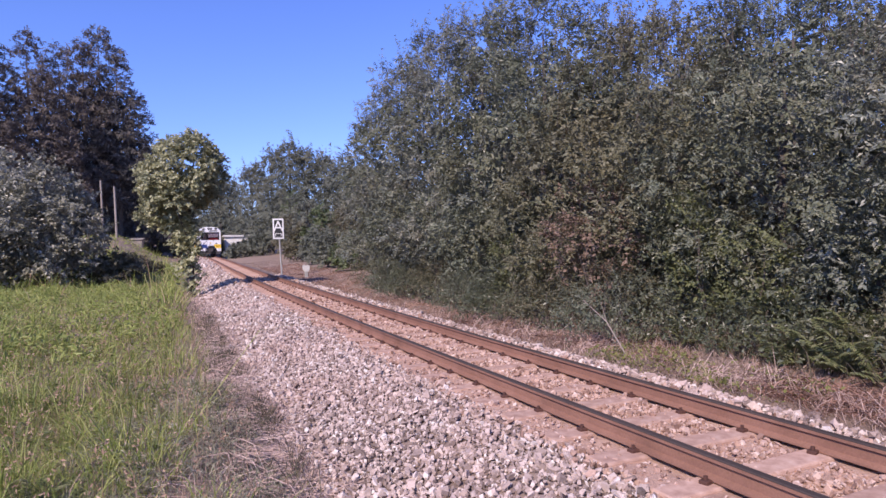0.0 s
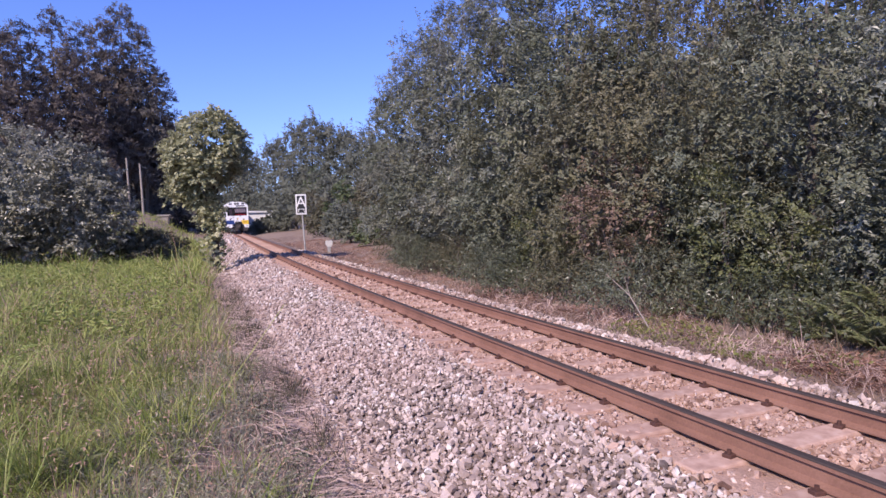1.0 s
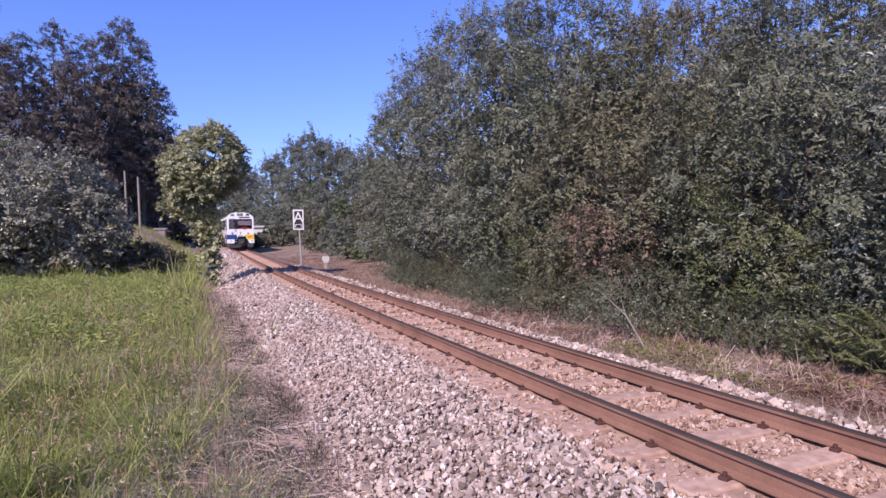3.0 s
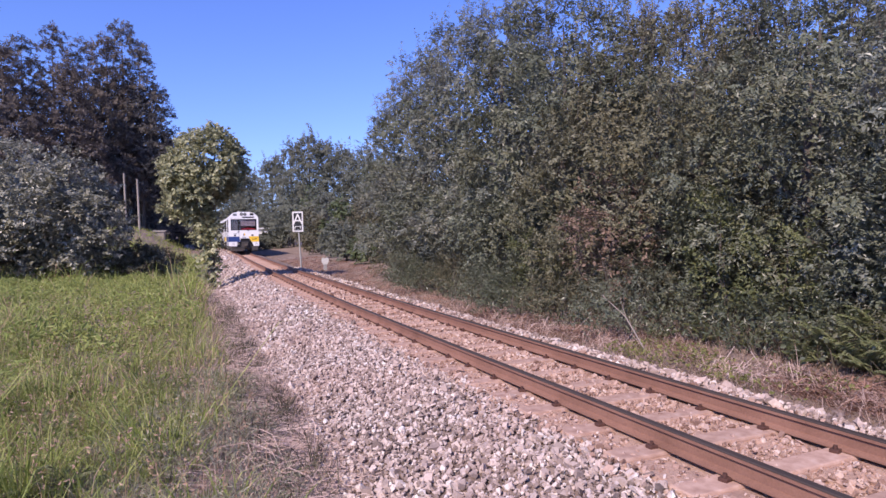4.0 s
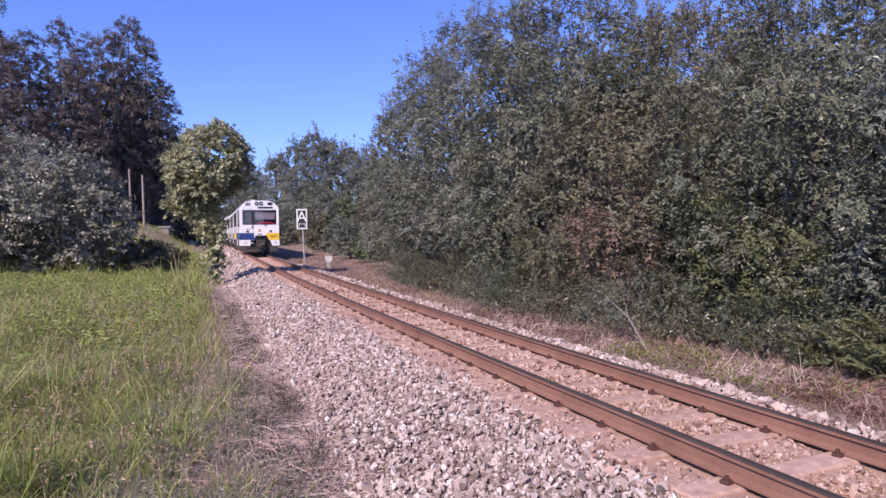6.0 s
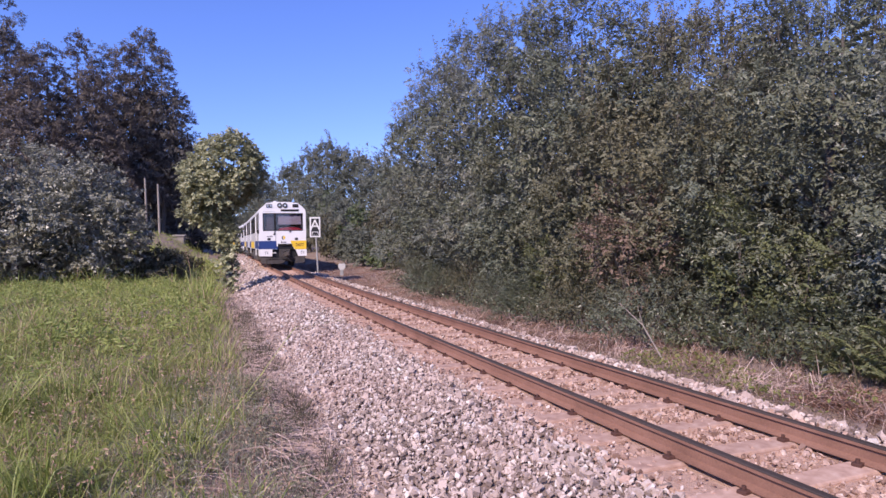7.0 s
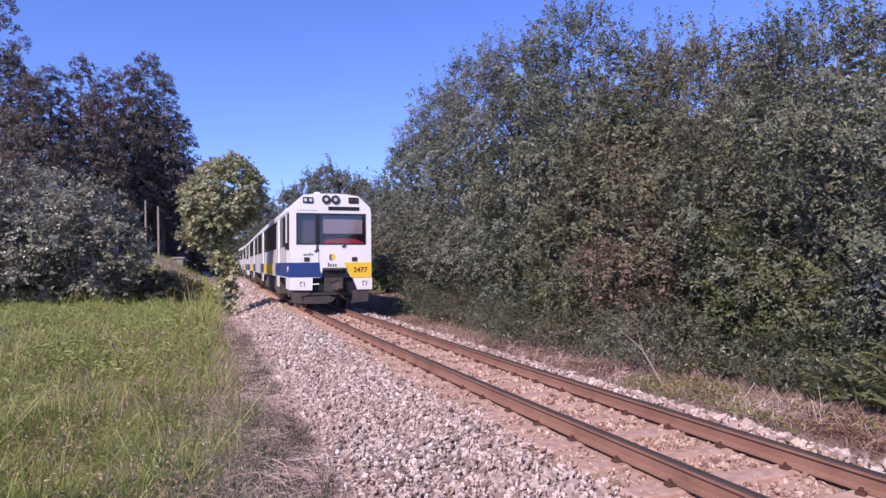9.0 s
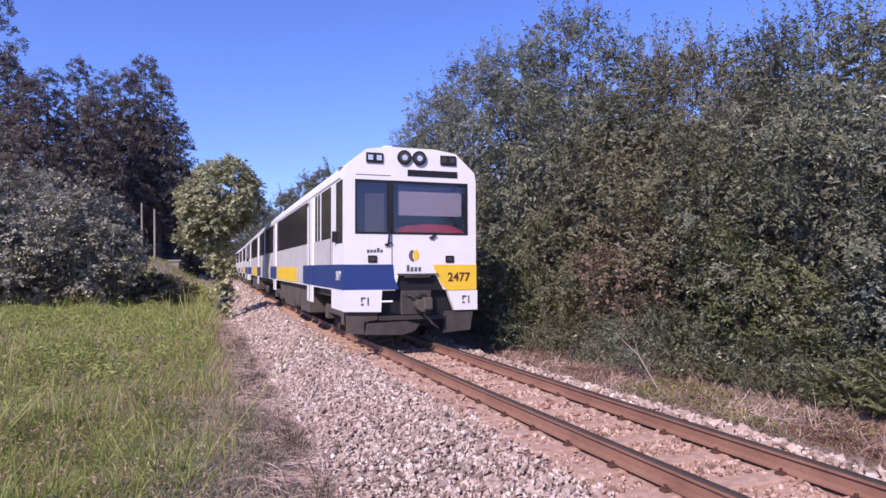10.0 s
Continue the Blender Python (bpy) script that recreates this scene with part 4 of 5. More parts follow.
def build_left_side():
    rng = random.Random(61)
    # tree beside the ballast, crown over an ivy-clad trunk
    p = at(23.5, -2.98)
    lobes = []
    for i in range(44):
        f = (i + 0.5) / 44
        a, zz = i * 2.4 + rng.uniform(-0.3, 0.3), 1 - 2 * f
        w = math.sqrt(max(0.0, 1 - zz * zz)) * rng.uniform(0.82, 1.0)
        lobes.append((-0.2 + 1.28 * w * math.cos(a) + 0.22 * zz, 1.25 * w * math.sin(a), 4.75 + 1.28 * zz + rng.uniform(-0.12, 0.12), rng.uniform(0.26, 0.42)))
    lobes += [(-1.55, 0, 3.25, 0.3), (-1.3, 0.2, 2.85, 0.28), (-0.85, 0, 3.1, 0.36), (-0.45, 0.1, 2.75, 0.36), (-0.1, -0.1, 2.9, 0.36), (0.05, -0.15, 2.4, 0.38), (-0.25, 0, 2.1, 0.36), (0.05, -0.1, 1.75, 0.34), (-0.12, 0, 1.35, 0.28), (0.05, 0, 0.9, 0.17), (-0.02, 0, 0.5, 0.15)]
    tree("alder_tree", "yellow-green leafy tree with an overgrown trunk at the ballast's foot", p.x, p.y, 6.2, lobes, M_LEAF_ALDER, 0.13, 1500, 14, 130, 0.13, 0.3, 0.07, 8, 0.3, 0.6, "tree", 9, 14, "", 1500)
    # tall pale bush
    for k, (x, y, h, r) in enumerate([(-20.5, 30.0, 7.0, 3.3), (-17.6, 31.5, 6.3, 2.3), (-23.5, 29.5, 7.2, 3.2), (-21.5, 34.5, 7.4, 3.2)]):
        tree("poplar_bush", "tall bushy tree with pale glinting leaves on the meadow", x, y, h, bough_lobes(rng, h, r + 0.3, 34, 4, 0.3, 1.3), M_LEAF_PALE, 0.17, 1050, 13, 140 + k, 0.12, 0.5, 0.1, 14, 0.6, 0.55, "bush", 6, 16, "bushes on the meadow", 1500)
    # eucalyptus wood on the rise
    k = 0
    for az, d, h in [(-34.5, 100, 29), (-32.0, 104, 29), (-30.0, 100, 29.5), (-28.0, 106, 30), (-26.3, 100, 29), (-25.2, 103, 32.5), (-24.0, 101, 29), (-22.9, 103, 24), (-21.9, 104, 18), (-33.2, 92, 24), (-29.0, 94, 23), (-35.3, 98, 40), (-26.8, 110, 27), (-24.8, 112, 25), (-35, 118, 20), (-31.5, 120, 20), (-28, 120, 19), (-25.4, 122, 18), (-23.2, 122, 14), (-21.2, 118, 12)]:
        x, y = d * math.sin(radians(az)), d * math.cos(radians(az))
        x, y, h = x * 1.15, y * 1.15, (h - 1.6) * 1.14
        lobes = []
        front = k < 13
        for i in range(44):
            f = (i + rng.uniform(0, 1)) / 44
            z = h * ((0.24 if h > 23 else 0.06) + (0.72 if h > 23 else 0.88) * f)
            R = (5.0 * (1 - f) ** 0.62 + 0.05) * rng.uniform(0.7, 1.1)
            a = i * 2.4
            lobes.append((R * math.cos(a), R * math.sin(a), z, rng.uniform(0.9, 1.7) * (1.15 - 0.45 * f)))
        rusty = k in (0, 2, 4, 9, 10)
        tree("eucalyptus_tree", "tall eucalyptus with rusty brown young foliage in a wood" if rusty else "tall dark eucalyptus with bare lower trunk in a wood", x, y, h, lobes, M_LEAF_EUC_BROWN if rusty else M_LEAF_EUC, 0.40 if front else 0.6, 1000 if front else 330, 12, 160 + k, 0.3, 0.75, 0.22, 12, 1.1, 0.4, "tree", 10, 12, "eucalyptus wood", 1100)
        k += 1
    # dark low bushes added on the bank in place of the tall ones' shade
    for k, (az, d, h) in enumerate([(-24.9, 36, 1.6), (-24.3, 40, 1.6), (-23.6, 44, 1.5), (-22.9, 48, 1.2)]):
        x, y = d * math.sin(radians(az)), d * math.cos(radians(az))
        lobes = [(rng.uniform(-0.9, 0.9), rng.uniform(-0.6, 0.6), rng.uniform(0.2, h - 0.3), rng.uniform(0.35, 0.6)) for _ in range(10)]
        tree("bramble_bush", "dark bush standing in for shade on the grassy bank", x, y, h, lobes, M_GORSE, 0.16, 200, 18, 460 + k, 0.03, 0.4, 0.1, 0, 1, 0.5, "bush", 3, 20, "brambles on the bank")
    # made-up shed shape in place of small pale bits beside the poles
    x, y = 106 * math.sin(radians(-22.9)), 106 * math.cos(radians(-22.9))
    shed = tagged(new("shed"), "low grey shed-shaped stand-in for small pale bits on the grassy rise", "shed")
    shed.matrix_world = pose(x, y, float(ground_z([x], [y])[0]), 0, 0, 15)
    part("wall", boxes(((-0.8, -0.9, -0.4), (0.8, 0.9, 0.8))), M_POLE, shed)
    part("roof", prism(bmesh.new(), [(-0.95, -1.05, 0.8), (-0.95, 1.05, 0.8), (-0.95, 1.05, 1.1), (-0.95, -1.05, 0.88)], (1.9, 0, 0)), M_POLE, shed)
    # two wooden poles on the rise
    for az, d, h in ((-24.35, 100, 7.1), (-25.3, 103, 8.0)):
        x, y = d * math.sin(radians(az)), d * math.cos(radians(az))
        z = float(ground_z([x], [y])[0])
        pole = tagged(new("utility_pole"), "weathered wooden pole on the grassy rise", "pole", "poles on the rise")
        pole.location = (x, y, z)
        part("shaft", tube(bmesh.new(), [(0, 0, -0.2), (-0.05, 0, h * 0.5), (-0.12, 0, h)], [0.17, 0.15, 0.12], 10), M_POLE, pole)
        part("cap", disc(bmesh.new(), (-0.12, 0, h), (0, 0, 1), 0.13, 0.06, 10), M_GREY, pole)


def build_far():
    rng = random.Random(81)
    k = 0
    # thicket along the far side of the line, beyond the sign
    mats = (M_THICKET_BROWN, M_LEAF_FAR, M_THICKET_GREEN, M_GORSE, M_LEAF_FAR)
    for s, l, h, r in [(25, 5.4, 2.4, 1.3), (27.5, 6.4, 3.4, 1.6), (30.5, 5.2, 2.2, 1.2), (33, 6.2, 3.4, 1.7), (36, 5.0, 2.3, 1.2), (38.5, 6.6, 4.2, 1.9), (42, 5.4, 2.8, 1.4), (45.5, 6.6, 4.6, 2.0), (50, 5.8, 3.4, 1.7), (54, 7.0, 5.6, 2.3), (59, 6.2, 4.4, 2.0), (64, 7.5, 6.8, 2.5), (71, 8.5, 7.5, 2.6), (31, 9.5, 5.0, 2.3), (36, 9.8, 5.6, 2.4), (42, 10.2, 6.2, 2.6), (48, 10.5, 6.6, 2.6), (26, 9.2, 5.0, 2.2)]:
        p = at(s, l)
        tree("thicket_bush", "mixed olive-green and brownish thicket along the line", p.x, p.y, h, column_lobes(rng, h, r, 30, 0.3, 0.3, 0.62), mats[k % 5], 0.14 if s < 45 else 0.18, 420 if s < 45 else 300, 13, 200 + k, 0.07, 0.4, 0.07, 12, 0.6, 0.5, "bush", 5, 16, "thicket along the line")
        k += 1
    for az, d, h in ((-14.2, 86, 2.2), (-15.3, 84, 1.9), (-13.2, 84, 2.8)):
        x, y = d * math.sin(radians(az)), d * math.cos(radians(az))
        tree("thicket_bush", "low bush in front of the white house", x, y, h, column_lobes(rng, h, 1.4, 14, 0.3, 0.4, 0.8), M_LEAF_FAR, 0.2, 200, 18, 200 + k, 0.06, 0.5, 0.12, 0, 1, 0.5, "bush", 4, 16, "thicket along the line")
        k += 1
    for az, d, h, r in [(-16.4, 100, 11.5, 4.0), (-15.6, 110, 12.5, 4.2), (-13.8, 96, 13.2, 4.5), (-12.2, 88, 14.2, 4.6), (-10.6, 82, 14.0, 4.6), (-9.2, 80, 13.2, 4.5), (-7.6, 78, 11.8, 4.5), (-6.0, 74, 10.5, 4.2), (-4.4, 70, 9.8, 4.2), (-2.8, 66, 9.2, 4.0), (-17.2, 118, 11, 4.5), (-19.5, 120, 11, 4.5)]:
        x, y = d * math.sin(radians(az)), d * math.cos(radians(az))
        tree("woodland_tree", "grey-green tree in the wood beyond the bend", x, y, h - 0.9, column_lobes(rng, h - 0.6, r * 0.95, 46, 1.0, 0.6, 1.15), M_LEAF_FAR, 0.32, 760, 12, 230 + k, 0.2, 0.7, 0.15, 16, 2.4, 0.4, "tree", 6, 34, "wood beyond the bend")
        k += 1
    # distant belt of woods, all round the horizon ahead
    r2 = np.random.default_rng(91)
    n = 14000
    az = np.radians(r2.uniform(-60, 60, n))
    d = r2.uniform(190, 230, n)
    x, y = d * np.sin(az), d * np.cos(az)
    top = 9 + 4 * np.sin(az * 23) + 3 * np.sin(az * 61 + 1)
    z = ground_z(x, y) + top * r2.uniform(0, 1, n) ** 0.8
    leaf_mesh("distant_wood", np.stack([x, y, z], 1), np.tile([0, -0.7, 0.6], (n, 1)), 3.0, M_LEAF_FAR, None, 0.7, 92)
    tagged(bpy.data.objects["distant_wood"], "distant belt of dark green woodland", "woods", kind="stuff")


def build_sign():
    p = at(31.6, 1.62)
    z = float(max(ground_z([p.x], [p.y])[0], bed_z(1.62)))
    sign = tagged(new("track_sign"), "black and white lineside board with letter A on a grey post", "railway sign")
    sign.matrix_world = pose(p.x, p.y, z, 0, 0, 10)
    part("post", tube(bmesh.new(), [(0, 0, -0.1), (-0.06, 0, 1.55), (-0.12, 0, 2.98)], [0.045, 0.045, 0.045], 10), M_POST, sign)
    board = part("board", boxes(((-0.40, -0.075, 1.98), (0.16, -0.05, 3.06)), bevel=0.006), M_SIGNW, sign)
    part("black_field", boxes(((-0.325, -0.084, 2.06), (0.085, -0.076, 2.98))), M_SIGNB, board)
    lettering("letter", "A", 0.58, M_SIGNW, board, pose(-0.12, -0.088, 2.62, 90, 0, 0))
    bm = prism(bmesh.new(), [(-0.30, -0.085, 2.09), (0.06, -0.085, 2.09), (0.03, -0.085, 2.28), (-0.27, -0.085, 2.28)], (0, -0.004, 0))
    part("lower_bar", bm, M_SIGNW, board)
    bm = prism(bmesh.new(), [(-0.28, -0.090, 2.10), (0.04, -0.090, 2.10), (-0.01, -0.090, 2.255), (-0.23, -0.090, 2.255)], (0, -0.004, 0))
    part("black_hump", bm, M_SIGNB, board)
    p = at(29.9, 2.6)
    z = float(ground_z([p.x], [p.y])[0])
    mark = tagged(new("marker_post"), "short white concrete marker with a rounded head", "marker")
    mark.matrix_world = pose(p.x, p.y, z, 0, 0, 15)
    part("stem", boxes(((-0.08, -0.07, -0.1), (0.08, 0.07, 0.34)), bevel=0.02), M_POST, mark)
    bm = prism(bmesh.new(), [(-0.09, -0.07, 0.30), (0.09, -0.07, 0.30), (0.17, -0.07, 0.42), (0.18, -0.07, 0.60), (0.09, -0.07, 0.66), (0.05, -0.07, 0.63), (-0.05, -0.07, 0.63), (-0.09, -0.07, 0.66), (-0.18, -0.07, 0.60), (-0.17, -0.07, 0.42)], (0, 0.14, 0))
    part("head", bm, M_CONCRETE, mark)


def build_house():
    """Low white house half hidden behind the trees at the bend."""
    az, d = -15.25, 93
    x, y = d * math.sin(radians(az)), d * math.cos(radians(az))
    z = float(ground_z([x], [y])[0])
    house = tagged(new("house"), "small white house with a pale roof among bushes", "house")
    house.matrix_world = pose(x, y, z, 0, 0, 20)
    part("wall", boxes(((-1.5, -1.5, -0.5), (1.5, 1.5, 2.75))), M_HOUSE, house)
    part("roof", prism(bmesh.new(), [(-1.7, -1.7, 2.75), (-1.7, 1.7, 2.75), (-1.7, 1.7, 2.87), (-1.7, 0, 3.05), (-1.7, -1.7, 2.87)], (3.4, 0, 0)), M_ROOF, house)
    for wx in (0.5,):
        w = part("window", boxes(((wx - 0.55, -1.53, 1.2), (wx + 0.55, -1.48, 2.1))), M_WINDOW, house)
        part("sill", boxes(((wx - 0.65, -1.6, 1.1), (wx + 0.65, -1.5, 1.19))), M_SIGNW, w)


def fern(s, l, n, size, seed):
    rng = np.random.default_rng(seed)
    p = at(s, l)
    z = float(ground_z([p.x], [p.y])[0])
    root = tagged(new("fern"), "bright green bracken fern with arching fronds", "fern", "ferns")
    root.location = (p.x, p.y, z)
    for k in range(n):
        a = 2 * math.pi * k / n + rng.uniform(-0.3, 0.3)
        L = size * rng.uniform(0.55, 1.15)
        up = rng.uniform(0.3, 1.05)
        d = np.array([math.cos(a), math.sin(a), 0])
        sd = np.array([-math.sin(a), math.cos(a), 0])
        m = 26
        t = np.linspace(0.12, 1, m)
        rib = d * (t * L * 0.66)[:, None] + np.array([0, 0, 1.0]) * (L * (up * 1.6 * t - up * 0.85 * t * t))[:, None]
        V, F = [], []
        w = L * 0.27 * np.minimum(1, (t - 0.08) * 5) * (1.04 - t) ** 0.75 * rng.uniform(0.8, 1.2, m) + 0.004
        for i in range(m):
            for sg in (-1, 1):
                tip = rib[i] + sd * sg * w[i] + d * w[i] * rng.uniform(0.2, 0.5) + [0, 0, -w[i] * rng.uniform(0.05, 0.5)]
                b = len(V)
                g = d * L * 0.014
                V += [rib[i] - g, (rib[i] + tip) / 2 - g * 1.2 + [0, 0, 0.008], tip, (rib[i] + tip) / 2 + g * 1.2 + [0, 0, 0.008]]
                F += [(b, b + 1, b + 2), (b, b + 2, b + 3)]
        big_mesh("frond", np.array(V), np.array(F), M_FERN, root)


def build_small_plants():
    for k, (s, l, n, z) in enumerate([(2.6, 3.75, 20, 0.72), (2.1, 3.6, 18, 0.75), (2.9, 3.5, 14, 0.5), (3.2, 3.9, 14, 0.55), (4.5, 3.5, 9, 0.6), (3.8, 3.6, 9, 0.4), (2.3, 4.3, 18, 0.85), (1.5, 4.1, 16, 0.85), (1.0, 3.7, 14, 0.8), (0.2, 3.8, 13, 0.8), (1.6, 3.5, 12, 0.65), (-0.6, 4.2, 8, 0.8), (5.3, 3.3, 6, 0.5), (3.9, -4.9, 6, 0.4), (6.5, -4.4, 5, 0.4), (2.4, -4.7, 6, 0.45), (9, -6.5, 6, 0.5), (11, -7.5, 6, 0.6), (14, -8.2, 7, 0.7), (12.5, -9.5, 7, 0.7), (15.5, -10, 7, 0.7), (10, -9, 6, 0.6), (13.2, -11.5, 9, 0.8), (11.6, -10.4, 9, 0.75), (16.5, -11.8, 8, 0.8), (14.6, -6.6, 8, 0.6), (17.2, -8.4, 8, 0.7)]):
        fern(s, l, n, z, 300 + k)
    rng = random.Random(77)
    bm = bmesh.new()
    bmesh.ops.create_icosphere(bm, subdivisions=1, radius=0.04)
    for v in bm.verts:
        v.co *= rng.uniform(0.75, 1.2)
    me = bpy.data.meshes.new("pale_stone")
    bm.to_mesh(me)
    bm.free()
    me.materials.append(M_CONCRETE)
    for _ in range(9):
        p = at(3.9 + rng.gauss(0, 0.16), -3.75 + rng.gauss(0, 0.14))
        st = tagged(new("pale_stone", me), "pale loose stone on worn ground", "stone", "pale stones")
        st.matrix_world = pose(p.x, p.y, float(ground_z([p.x], [p.y])[0]) + 0.025, rng.uniform(0, 90), rng.uniform(0, 90), rng.uniform(0, 90))
    a, b = at(4.25, 2.15, -0.25), at(5.5, 2.35, 0.42)
    twig = tagged(new("fallen_branch"), "bare pale branch leaning out of the scrub", "branch")
    mid = a.lerp(b, 0.5) + Vector((0.05, 0, 0.06))
    part("stem", tube(bmesh.new(), [a, mid, b], [0.010, 0.008, 0.004], 6), M_TWIG, twig)
    part("side_twig", tube(bmesh.new(), [mid, mid + Vector((-0.05, 0.1, 0.28))], [0.005, 0.002], 5), M_TWIG, twig)


# ---- the train: u across (to the camera's right), b back from the front, z up from the rail ----
def at_car(u, b, z):
    return (-u, -b, z)


def cbox(u0, u1, b0, b1, z0, z1, bevel=0.0):
    return boxes(((-u1, -b1, z0), (-u0, -b0, z1)), bevel=bevel)


def plate(pts, b0, b1):
    """A flat plate across the car's front, from (u, z) points."""
    return prism(bmesh.new(), [at_car(u, b0, z) for u, z in pts], (0, b0 - b1, 0))


LEN = 17.2


def build_car():
    car = tagged(new("railcar"), "white railcar with blue and yellow stripes and tinted windows", "train car")
    outline = [(-1.28, 1.02), (-1.28, 3.08), (-1.25, 3.26), (-0.87, 3.61), (-0.45, 3.67), (0.45, 3.67), (0.87, 3.61), (1.25, 3.26), (1.28, 3.08), (1.28, 1.02)]
    # shell: skin swept from front to rear, open at the front
    bm = bmesh.new()
    a = [bm.verts.new(at_car(u, 0.06, z)) for u, z in outline]
    b = [bm.verts.new(at_car(u, LEN, z)) for u, z in outline]
    for i in range(len(a)):
        j = (i + 1) % len(a)
        bm.faces.new((a[i], a[j], b[j], b[i]))
    bm.faces.new(b)
    part("body", bm, M_WHITE, car)
    # roof cover, slightly greyer, with vents
    roof = part("roof", plate([(-0.86, 3.618), (-0.45, 3.68), (0.45, 3.68), (0.86, 3.618), (0.45, 3.71), (-0.45, 3.71)], 0.5, LEN - 0.1), M_ROOF, car)
    for bb in (3.0, 6.5, 10.0, 13.5):
        part("vent", cbox(-0.5, 0.5, bb, bb + 1.1, 3.69, 3.78, 0.02), M_ROOF, roof)
    part("beacon", cbox(-0.48, -0.3, 0.25, 0.4, 3.67, 3.74, 0.02), M_WHITE, roof)
    # front plate with the windscreen opening
    front = [(-1.28, 1.03), (-1.28, 3.08), (-1.25, 3.26), (-0.87, 3.61), (-0.45, 3.67), (0.45, 3.67), (0.87, 3.61), (1.25, 3.26), (1.28, 3.08), (1.28, 1.03), (0.62, 1.03), (0.47, 1.31), (-0.27, 1.31), (-0.33, 1.03)]
    hole = [(-1.08, 2.06), (1.11, 2.06), (1.11, 3.05), (-1.08, 3.05)]
    bm = bmesh.new()
    edges = []
    for loop in (front, hole):
        vs = [bm.verts.new(at_car(u, 0, z)) for u, z in loop]
        edges += [bm.edges.new((vs[i], vs[(i + 1) % len(vs)])) for i in range(len(vs))]
    bmesh.ops.triangle_fill(bm, edges=edges, use_beauty=True)
    ex = bmesh.ops.extrude_face_region(bm, geom=list(bm.faces))
    bmesh.ops.translate(bm, verts=[v for v in ex["geom"] if isinstance(v, bmesh.types.BMVert)], vec=(0, -0.06, 0))
    face = part("front_panel", bm, M_WHITE, car)
    # windscreen: rubber frame, two panes, divider, cab behind
    for q in ((-1.08, -1.04, 2.06, 3.05), (1.07, 1.11, 2.06, 3.05), (-1.04, 1.07, 2.06, 2.10), (-1.04, 1.07, 3.01, 3.05), (-0.47, -0.36, 2.10, 3.01)):
        part("window_frame", cbox(q[0], q[1], -0.006, 0.05, q[2], q[3]), M_BLACK, face)
    for u0, u1 in ((-1.04, -0.47), (-0.36, 1.07)):
        g = part("windscreen", cbox(u0, u1, 0.018, 0.026, 2.10, 3.01), M_GLASS, face)
        g.visible_shadow = False
    part("sun_blind", cbox(-0.25, 1.02, 0.10, 0.11, 2.42, 2.97), M_BLIND, face, "grey roller blind half drawn down")
    part("dashboard", prism(bmesh.new(), [at_car(-0.36, 0.1, 1.98), at_car(-0.1, 0.1, 2.22), at_car(0.3, 0.1, 2.27), at_car(0.8, 0.1, 2.25), at_car(1.06, 0.1, 2.14), at_car(1.06, 0.1, 1.98)], (0, -0.35, 0)), M_RED, face, "red dashboard behind the windscreen")
    part("cab_wall", cbox(-1.2, 1.2, 0.9, 0.95, 1.3, 3.4), M_CAB, face)
    part("cab_door", cbox(-1.03, -0.5, 0.14, 0.16, 1.9, 3.02), M_CAB, face)
    for u, z0, z1 in ((-0.47, 1.84, 2.2), (0.39, 1.98, 2.12)):
        bm = bmesh.new()
        tube(bm, [at_car(u, -0.02, z0), at_car(u + 0.03, -0.035, z1)], [0.018, 0.012], 6)
        tube(bm, [at_car(u - 0.06, -0.02, z0 + 0.02), at_car(u + 0.07, -0.03, z0 + 0.07)], [0.02, 0.014], 6)
        part("wiper", bm, M_BLACK, face)
    # painted areas
    part("blue_band", plate([(-1.285, 1.05), (-1.285, 1.505), (-0.37, 1.505), (-0.35, 1.25), (-0.26, 1.06), (-0.33, 1.045)], -0.006, 0.0), M_BLUE, face, "blue painted band")
    part("yellow_band", plate([(0.40, 1.50), (1.285, 1.50), (1.285, 1.02), (0.68, 1.02), (0.6, 1.10), (0.53, 1.20)], -0.006, 0.0), M_YELLOW, face, "yellow painted band")
    lettering("fleet_number", "2477", 0.165, M_NUM, face, Matrix.Translation(at_car(0.92, -0.012, 1.26)) @ pose(0, 0, 0, 90, 0, 180), "maroon digits 2477", 0.018)
    part("panel_seam", cbox(-0.40, -0.385, -0.004, 0.0, 1.51, 2.05), M_GREY, face)
    part("panel_seam", cbox(-1.06, -0.42, -0.004, 0.0, 3.13, 3.142), M_GREY, face)
    # operator marks as plain shapes
    bm = bmesh.new()
    for k in range(5):
        box(bm, at_car(-0.86 + 0.062 * k + 0.045, 0.0, 1.725 - 0.01 * (k == 0)), at_car(-0.86 + 0.062 * k, -0.006, 1.775 + 0.03 * (k == 3)))
    part("operator_mark", bm, M_PRINT, face, "small grey mark of plain bars")
    bm = bmesh.new()
    for k in range(4):
        box(bm, at_car(-0.11 + 0.075 * k + 0.05, 0.0, 1.375), at_car(-0.11 + 0.075 * k, -0.006, 1.455 + 0.04 * (k == 0)))
    part("operator_mark", bm, M_PRINT, face, "dark grey mark of plain bars")
    crescent = [(0.03 + 0.10 * math.cos(t), 1.67 + 0.12 * math.sin(t)) for t in np.linspace(2.0, 4.6, 9)] + [(0.06 + 0.06 * math.cos(t), 1.67 + 0.09 * math.sin(t)) for t in np.linspace(4.4, 2.1, 9)]
    part("emblem", plate(crescent, -0.006, 0.0), M_PRINT, face, "dark crescent emblem")
